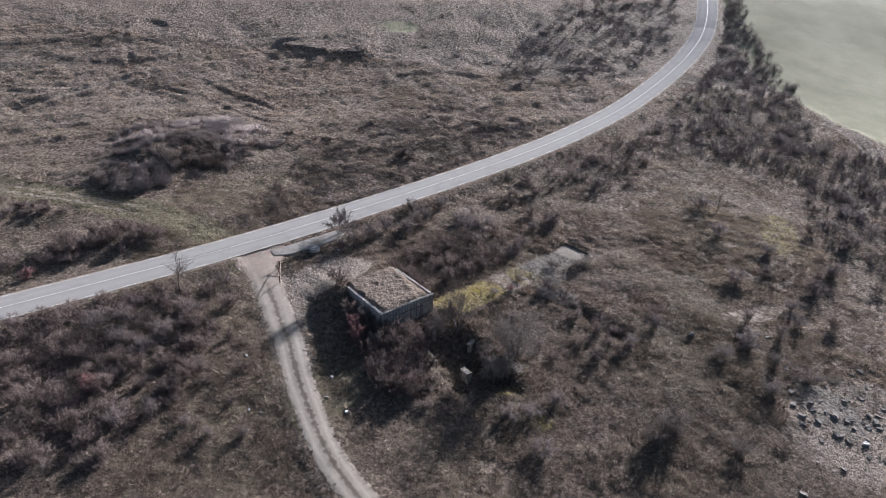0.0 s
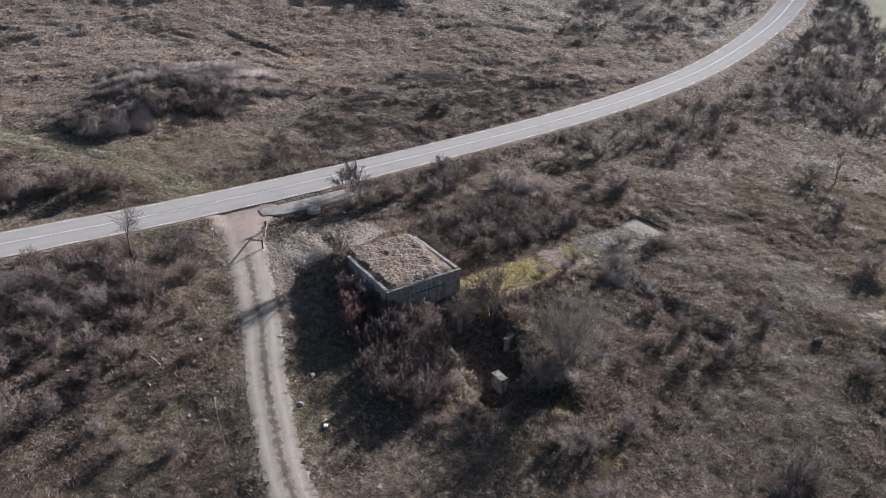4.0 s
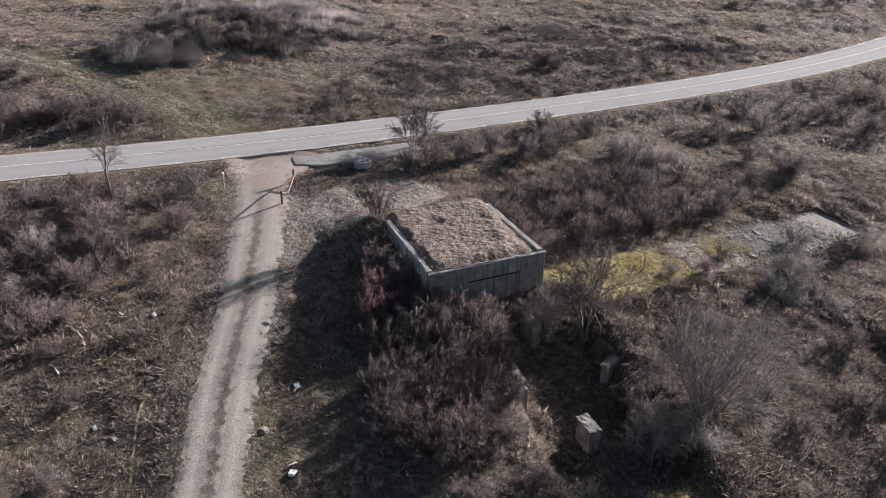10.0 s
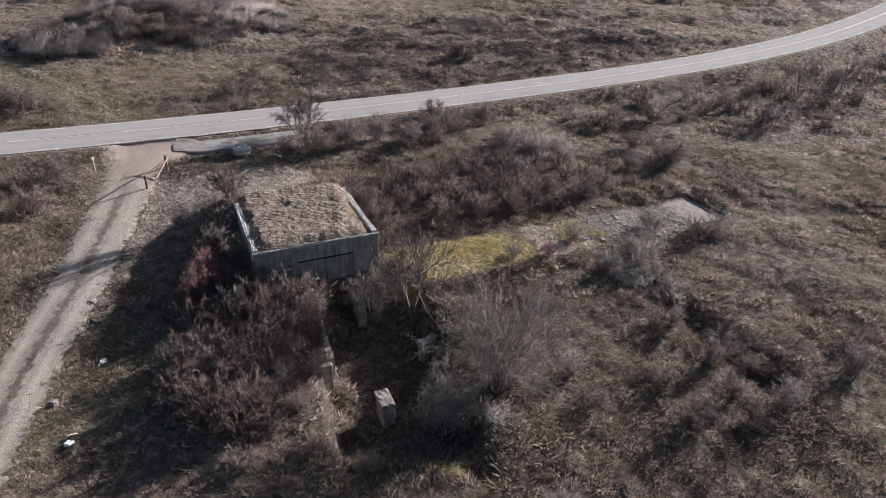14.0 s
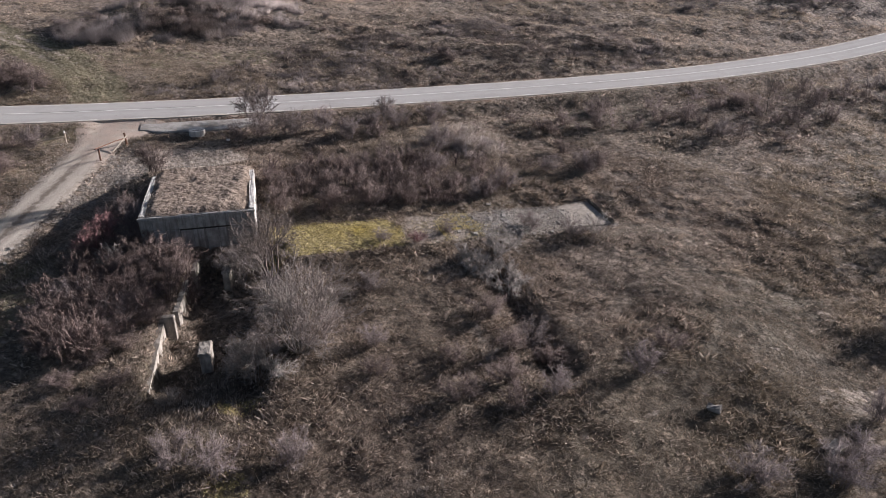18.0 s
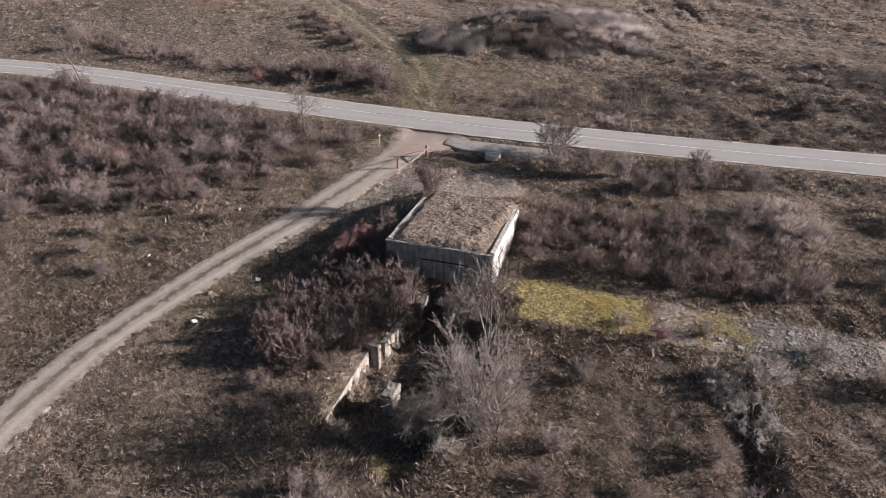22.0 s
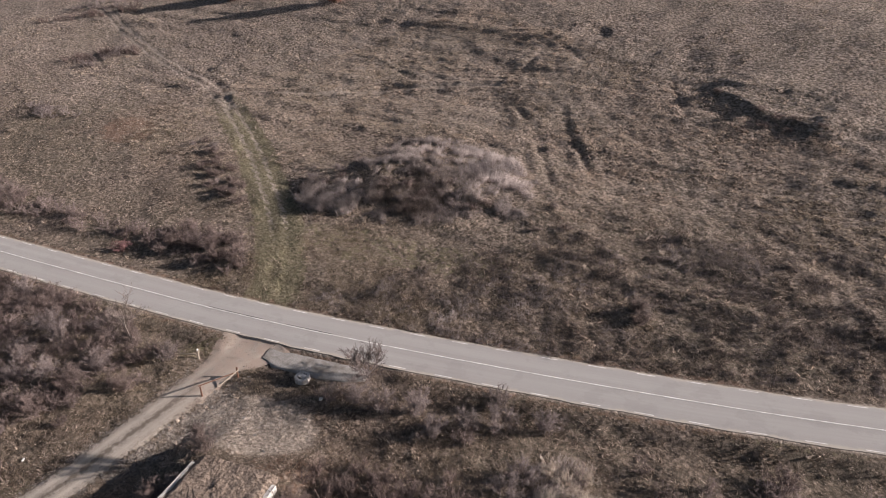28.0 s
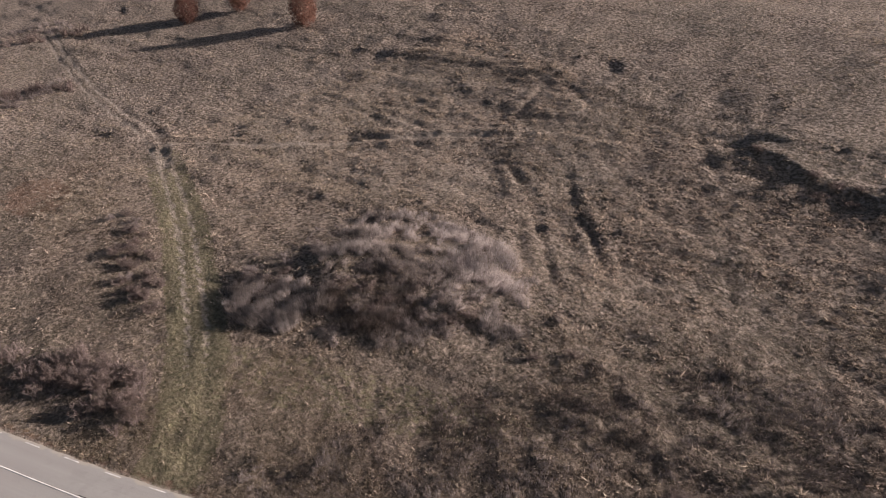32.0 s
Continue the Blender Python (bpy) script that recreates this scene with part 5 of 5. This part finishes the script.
# ---- far thickets and grass ----
def thicket(name, polys, count, tall, seed, label, size=(2.4, 4.2), material=SCRUB, twigs=4, thick=0.010, road=5.5):
    r = np.random.default_rng(seed)
    kits = []
    for k in range(4):
        stem, twig, tip = grow(np.random.default_rng(seed + 50 + k), 9, twigs, 0.62, 1.0, 0.40, thick, 0.0, 2, 3)
        v, f = rods(*stem, sides=3)
        v2, f2 = rods(*twig, sides=3)
        kits.append(join((v, tris(f)), (v2, tris(f2)), spikes(*tip)))
    vs, fs, base = [], [], 0
    for poly in polys:
        xs, ys = [p[0] for p in poly], [p[1] for p in poly]
        n = 0
        while n < count // len(polys):
            x, y = r.uniform(min(xs), max(xs)), r.uniform(min(ys), max(ys))
            if not inside(x, y, poly) or not free(x, y, road):
                continue
            n += 1
            v, f = kits[r.integers(0, 4)]
            a, sz, hh = r.uniform(0, 6.28), r.uniform(*size), r.uniform(*tall)
            rot = np.array([[math.cos(a), -math.sin(a), 0], [math.sin(a), math.cos(a), 0], [0, 0, 1]])
            vs.append((v @ rot.T) * np.array([sz, sz, hh]) + np.array([x, y, at(x, y)]))
            fs.append(f + base)
            base += len(v)
    ob = new(name, fast_mesh(name, np.concatenate(vs), np.concatenate(fs), material))
    return tagged(ob, label, "thicket", "", "stuff")


thicket("thicket", [[(91, 255), (102, 252), (96, 214), (93, 183), (84, 152), (95, 138), (70, 92), (64, 104), (72, 131), (55, 136), (42, 145), (56, 166), (78, 200)]], 520, (1.0, 2.1), 61, "dense bare grey scrub along the road bend")
thicket("thicket", [[(13.6, 178.5), (29.7, 217.6), (48.4, 240), (84, 262), (78.4, 236), (63, 201), (45.5, 182.8), (30.7, 174.2), (18.7, 168)]], 300, (0.6, 1.2), 62, "bare scrub on the hillside inside the road bend")


EAST = [(-6.5, 85.2), (-2.2, 84.0), (2.5, 87.2), (9, 93.6), (15, 99.5), (13, 104.5), (4, 101), (-5, 97), (-8.5, 91)]
SOUTH = [(-13, 78), (-9.3, 74.5), (-3.6, 74.9), (-2.0, 71), (-3.2, 68), (-2.2, 63), (-6, 63), (-9.3, 66.5), (-11.6, 72)]
MOUND = [(-66.5, 114.2), (-66.8, 124), (-62, 131.6), (-54.5, 137.2), (-43.5, 137.9), (-34.5, 137), (-33.8, 131.8), (-40.8, 123.0), (-49.3, 113.2), (-55.2, 110)]
NORTH = [(-83.3, 68.5), (-75.8, 75), (-62.1, 84.2), (-48.3, 92), (-42.5, 96.0), (-50.5, 98.0), (-57.9, 90.9), (-73.0, 80.1), (-103.2, 67.3)]
thicket("undergrowth", [EAST], 100, (1.0, 1.7), 63, "dense dark brown undergrowth beside the old platform", (1.6, 2.6), UNDER, 6, 0.0075, 4.5)
thicket("undergrowth", [SOUTH], 120, (1.3, 2.2), 64, "dense dark brown undergrowth in front of the bunker", (1.6, 2.4), UNDER, 6, 0.0075, 4.5)
thicket("undergrowth", [MOUND], 60, (0.4, 0.8), 65, "dense grey-brown undergrowth over the mound", (1.4, 2.2), SCRUB, 6, 0.007, 4.5)
thicket("undergrowth", [WEST], 390, (0.8, 1.6), 66, "rosy-brown undergrowth between road and track, lightened in colour as if sunlit", (1.6, 2.8), ROSY_LIT, 5, 0.008, 4.5)
thicket("thicket", [[(-150, 91), (-162, 103), (-156, 108), (-147, 96)], [(-212, 100), (-206, 116), (-198, 116), (-200, 102)], [(-128, 80), (-122, 84), (-112, 90), (-118, 80)]], 66, (0.8, 1.6), 68, "bare grey scrub far along the grass lane", (1.8, 3.0))
thicket("undergrowth", [NORTH], 110, (0.7, 1.5), 67, "rosy-brown undergrowth along the road bank, lightened in colour as if sunlit", (1.6, 2.6), ROSY_LIT, 5, 0.008, 4.5)

thicket("thicket", [[(11.7, 121.5), (22, 130.5), (33.3, 142), (43, 152), (47, 148), (38, 124), (26.4, 117.6), (18, 119.5)]], 44, (1.2, 2.0), 81, "bare grey-brown scrub below the road", (1.6, 2.6), ROSY_LIT, 7, 0.007, 4.6)
thicket("thicket", [[(-9, 101), (1.3, 108.4), (23.7, 128.2), (42.3, 144.8), (41.7, 133.0), (22.2, 119.5), (6, 108), (-6, 97.5)]], 46, (1.0, 1.8), 82, "bare brown scrub along the road's lower edge", (1.6, 2.6), ROSY_LIT, 7, 0.007, 4.6)
thicket("thicket", [[(-161, 91), (-155, 107), (-150, 106), (-154, 90)], [(-205, 91), (-194, 118), (-189, 115), (-199, 90)]], 60, (1.1, 2.0), 83, "dark bare hedge up the slope", (1.8, 2.8), UNDER, 7, 0.008, 4.6)
thicket("thicket", [[(-83.3, 66.9), (-75.8, 73.7), (-62.1, 83), (-48.3, 90.6), (-41.5, 95.0), (-50.5, 98.0), (-57.9, 90.9), (-73.0, 80.1), (-103.2, 67.3)]], 46, (1.2, 2.1), 84, "bare rosy-brown scrub above the road bank, lightened in colour as if sunlit", (1.6, 2.6), ROSY_LIT, 7, 0.007, 4.6)


def meadow_grass(name, count, area, blades, length, width, seed, label, keep, lean_much=0.5):
    """Tufts of dry grass blades over a stretch of the meadow."""
    r = np.random.default_rng(seed)
    x, y = r.uniform(area[0], area[1], count), r.uniform(area[2], area[3], count)
    ok = keep(x, y, r)
    x, y = x[ok], y[ok]
    n = len(x)
    z = on_ground(x, y)
    hump = vnoise(x, y, 0.6, 56)
    size = r.uniform(0.6, 1.25, n) * (0.7 + 0.7 * vnoise(x, y, 6, 51)) * (0.68 + 0.6 * hump)
    lean = np.c_[vnoise(x, y, 9, 52) - 0.5, vnoise(x, y, 9, 53) - 0.5] * lean_much
    c = np.repeat(np.c_[x, y, z - 0.03], blades, 0)
    size = np.repeat(size, blades)
    lean = np.repeat(lean, blades, 0)
    m = n * blades
    a = r.uniform(0, 2 * math.pi, m)
    out = r.uniform(0.02, 0.24, m) * size
    c[:, :2] += np.c_[np.cos(a), np.sin(a)] * out[:, None]
    ln = size * r.uniform(length[0], length[1], m)
    tip = c + np.c_[np.cos(a) * 0.6 + lean[:, 0] + r.normal(0, 0.4, m), np.sin(a) * 0.6 + lean[:, 1] + r.normal(0, 0.4, m), r.uniform(0.3, 0.85, m)] * ln[:, None]
    b = r.uniform(0, math.pi, m)
    side = np.c_[np.cos(b), np.sin(b), np.zeros(m)] * (width * size)[:, None]
    v = np.stack([c - side, c + side, tip], 1).reshape(-1, 3)
    f = np.arange(m * 3).reshape(-1, 3)
    me = fast_mesh(name, v, f, GRASS)
    tone = np.clip(np.where(r.uniform(0, 1, n) < 0.36, 0.66, 0.02) + r.normal(0, 0.22, n) + 0.62 * straw_share(x, y) - 0.22 * brown_share(x, y) + (vnoise(x, y, 4, 58) - 0.5) * 0.4 + (hump - 0.45) * 0.5, 0, 1)
    add_mask(me, "tone", np.repeat(tone, blades * 3))
    return tagged(new(name, me), label, "grass", "", "stuff")


def grassy(x, y, r):
    road, track, lane = near_line(x, y, ROAD)[0], near_line(x, y, TRACK)[0], near_line(x, y, LANE)[0]
    ok = (road > 3.5 + 0.5 * r.uniform(0, 1, len(x))) & ((track > 1.75 + 0.5 * r.uniform(0, 1, len(x))) | ((track < 0.32) & (y < 76) & (r.uniform(0, 1, len(x)) < 0.6)))
    ok &= ((lane > 2.6 + 0.8 * r.uniform(0, 1, len(x))) | (r.uniform(0, 1, len(x)) < 0.15)) & (near_line(x, y, SPUR)[0] > 0.8)
    m = masks(x, y)
    bare = np.maximum.reduce([m["pale"] * 1.15, m["stony"] * 1.3, m["moss"], m["crop"] * 1.3])
    ok &= bare < 0.35 + 0.5 * r.uniform(0, 1, len(x))
    s, n = local(x, y, NEAR, ALONG, BACK)
    ok &= ~((s > -0.2) & (s < BW + 0.2) & (n > -0.2) & (n < BD))
    ok &= near_line(x, y, apron_line)[0] > 2.4
    ok &= vnoise(x, y, 0.75, 57) * 0.7 + vnoise(x, y, 2.3, 59) * 0.3 > 0.33 + 0.12 * r.uniform(-1, 1, len(x))
    return ok


meadow_grass("meadow_grass", 330000, (-46, 62, 46, 112), 6, (0.13, 0.30), 0.024, 71, "dry brown tufted meadow grass", grassy)
meadow_grass("meadow_grass", 200000, (-112, 92, 92, 180), 6, (0.15, 0.34), 0.039, 72, "dry brown grass on the slope beyond the road", grassy)
meadow_grass("meadow_grass", 60000, (-210, 100, 60, 250), 6, (0.24, 0.46), 0.062, 73, "thin dry grass far up the slope", grassy)


def brush(name, poly, count, stalks, seed, label, tone_at, thick=0.017, high=1.0):
    """Tall dead stalks, dense and feathery, within an outline."""
    r = np.random.default_rng(seed)
    xs, ys = [p[0] for p in poly], [p[1] for p in poly]
    spots = [(x, y) for x, y in zip(r.uniform(min(xs), max(xs), count * 3), r.uniform(min(ys), max(ys), count * 3)) if inside(x, y, poly)][:count]
    x, y = np.array(spots).T
    keep = vnoise(x, y, 1.6, seed + 1) * 0.6 + vnoise(x, y, 4.5, seed + 2) * 0.4 > 0.43
    x, y = x[keep], y[keep]
    n = len(x)
    tall = high * (0.5 + 1.15 * vnoise(x, y, 3.0, seed + 3)) * r.uniform(0.75, 1.2, n)
    lean = np.c_[vnoise(x, y, 5, seed + 4) - 0.5, vnoise(x, y, 5, seed + 5) - 0.5] * 0.9
    m = n * stalks
    c = np.repeat(np.c_[x, y, on_ground(x, y) - 0.04], stalks, 0)
    a = r.uniform(0, 2 * math.pi, m)
    c[:, :2] += np.c_[np.cos(a), np.sin(a)] * r.uniform(0.02, 0.34, (m, 1))
    ln = np.repeat(tall, stalks) * r.uniform(0.6, 1.1, m)
    tip = c + np.c_[np.cos(a) * 0.28 + np.repeat(lean[:, 0], stalks) + r.normal(0, 0.2, m), np.sin(a) * 0.28 + np.repeat(lean[:, 1], stalks) + r.normal(0, 0.2, m), np.full(m, 1.0)] * ln[:, None]
    v, f = spikes(c, tip, np.full(m, thick))
    me = fast_mesh(name, v, f, BRUSH)
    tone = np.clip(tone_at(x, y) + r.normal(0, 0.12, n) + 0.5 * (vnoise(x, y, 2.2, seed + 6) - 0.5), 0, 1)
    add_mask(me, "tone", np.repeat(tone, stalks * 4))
    return tagged(new(name, me), label, "brush", "", "stuff")


MOUND_EDGE = [(-41.5, 116), (-47, 114.5), (-51, 119), (-61, 121.5), (-64.5, 131), (-60, 138), (-48, 141.5), (-36, 139.5), (-30, 137), (-33.5, 129)]
KNOLL = [(-61.5, 113), (-57.5, 117.2), (-50, 117.4), (-47, 112.4), (-52.4, 108.2), (-58.5, 108.3)]
# stalk tone: paler along the crest, darker in one near patch
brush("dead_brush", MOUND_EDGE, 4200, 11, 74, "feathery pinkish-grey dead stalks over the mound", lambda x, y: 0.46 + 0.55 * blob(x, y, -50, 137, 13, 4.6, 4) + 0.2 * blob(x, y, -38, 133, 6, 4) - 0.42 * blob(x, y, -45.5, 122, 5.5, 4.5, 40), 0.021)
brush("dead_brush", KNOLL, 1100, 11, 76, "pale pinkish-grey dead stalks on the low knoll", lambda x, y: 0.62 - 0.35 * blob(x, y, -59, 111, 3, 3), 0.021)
VERGE = [(-33, 98), (-22, 106), (-8, 117), (6, 131), (20, 146), (14, 160), (-2, 158), (-16, 146), (-26, 134), (-30, 118)]
brush("rank_grass", VERGE, 9000, 8, 77, "rank dark brown dead grass and weeds above the road", lambda x, y: 0.28 + 0.35 * (vnoise(x, y, 9, 78) - 0.4) + 0.2 * smooth(128, 108, y - 0.4 * x), 0.022, 0.42)
brush("dead_brush", [(2.0, 106), (3, 110), (9, 109), (10, 104), (6, 102.5)], 260, 11, 75, "tall pale dead stalks in the scrub", lambda x, y: 0.75 + 0 * x)


def roof_grass():
    r = np.random.default_rng(81)
    n = 1300
    s, b = r.uniform(0.45, BW - 0.4, n), r.uniform(0.45, BD + 0.6, n)
    xy = NEAR + ALONG * s[:, None] + BACK * b[:, None]
    k = 5
    c = np.repeat(np.c_[xy, np.full(n, ROOF_Z + 0.02)], k, 0) + np.c_[r.normal(0, 0.08, (n * k, 2)), np.zeros(n * k)]
    tip = c + np.c_[r.normal(0, 0.12, (n * k, 2)), r.uniform(0.06, 0.22, n * k)]
    a = r.uniform(0, math.pi, n * k)
    side = np.c_[np.cos(a), np.sin(a), np.zeros(n * k)] * 0.014
    v = np.stack([c - side, c + side, tip], 1).reshape(-1, 3)
    me = fast_mesh("roof_grass", v, np.arange(n * k * 3).reshape(-1, 3), GRASS)
    add_mask(me, "tone", np.repeat(r.uniform(0.1, 0.8, n), k * 3))
    tagged(new("roof_grass", me), "short dead grass growing on the bunker roof", "grass", "", "stuff")


def leaf_litter():
    r = np.random.default_rng(82)
    n = 20000
    s, b = r.uniform(0, 19, n), r.normal(0.6, 1.25, n)
    q = PLAT0 + PLAT * s[:, None] + PLATN * b[:, None]
    keep = (vnoise(q[:, 0], q[:, 1], 1.7, 95) * 0.6 + vnoise(q[:, 0], q[:, 1], 0.6, 96) * 0.4 > 0.45) & (r.uniform(0, 1, n) < np.where((s > 10.5) & (s < 13.5), 0.15, np.where(s > 17, 0.25, 1.0))) & (np.abs(b - 0.6) < 2.8)
    xy = (PLAT0 + PLAT * s[:, None] + PLATN * b[:, None])[keep]
    xy = np.concatenate([xy, r.normal((7.4, 65.4), (0.9, 0.7), (240, 2)), r.normal((11, 60), (0.8, 0.7), (160, 2)), r.normal((57, 106), (2.0, 4.0), (500, 2))])
    n = len(xy)
    c = np.c_[xy, on_ground(xy[:, 0], xy[:, 1]) + r.uniform(0.03, 0.09, n)]
    a = r.uniform(0, 2 * math.pi, n)
    u = np.c_[np.cos(a), np.sin(a), r.normal(0, 0.35, n)] * r.uniform(0.02, 0.055, n)[:, None]
    w2 = np.c_[-np.sin(a), np.cos(a), r.normal(0, 0.35, n)] * r.uniform(0.015, 0.04, n)[:, None]
    v = np.stack([c - u, c + w2, c + u, c - w2], 1).reshape(-1, 3)
    tagged(new("leaf_litter", fast_mesh("leaf_litter", v, np.arange(n * 4).reshape(-1, 4), LITTER)), "yellow fallen leaves and moss on the old platform", "leaves", "", "stuff")


def loose_gravel():
    """Small angular stones, too many to count, on the platform's end and beside the track."""
    r = np.random.default_rng(83)
    s, b = r.triangular(12.5, 20, 27, 5200), r.normal(0.7, 1.35, 5200)
    xy = PLAT0 + PLAT * s[:, None] + PLATN * b[:, None]
    k = r.integers(0, len(TRACK) - 2, 3600)
    t = unit(TRACK[k + 1] - TRACK[k])
    off = np.where(r.uniform(0, 1, 3600) < 0.9, r.normal(-2.3, 0.9, 3600), r.normal(0, 1.3, 3600))
    xy = np.concatenate([xy, TRACK[k] + np.c_[-t[:, 1], t[:, 0]] * off[:, None] + r.normal(0, 0.3, (3600, 2)), r.normal((-18.5, 85.5), (2.6, 3.2), (800, 2)), r.normal((46.5, 63.5), (4, 4.5), (1500, 2))])
    n = len(xy)
    c = np.c_[xy, on_ground(xy[:, 0], xy[:, 1]) + 0.05]
    sz = r.uniform(0.02, 0.06, n) * r.uniform(0.7, 1.6, n)
    dirs = unit(np.array([(1, 0.2, 0.1), (-0.6, 0.8, 0), (-0.5, -0.9, 0.1), (0.1, 0.1, 0.8), (0, 0, -0.8)]))
    v = (c[:, None, :] + dirs[None] * sz[:, None, None] * r.uniform(0.7, 1.2, (n, 5, 1))).reshape(-1, 3)
    i = np.arange(n)[:, None] * 5
    f = np.concatenate([np.concatenate([i + a, i + b2, i + e], 1) for a, b2, e in ((0, 1, 3), (1, 2, 3), (2, 0, 3), (1, 0, 4), (2, 1, 4), (0, 2, 4))])
    tagged(new("loose_gravel", fast_mesh("loose_gravel", v, f, STONE)), "loose pale gravel and small stones", "gravel", "", "stuff")


roof_grass()
leaf_litter()
loose_gravel()
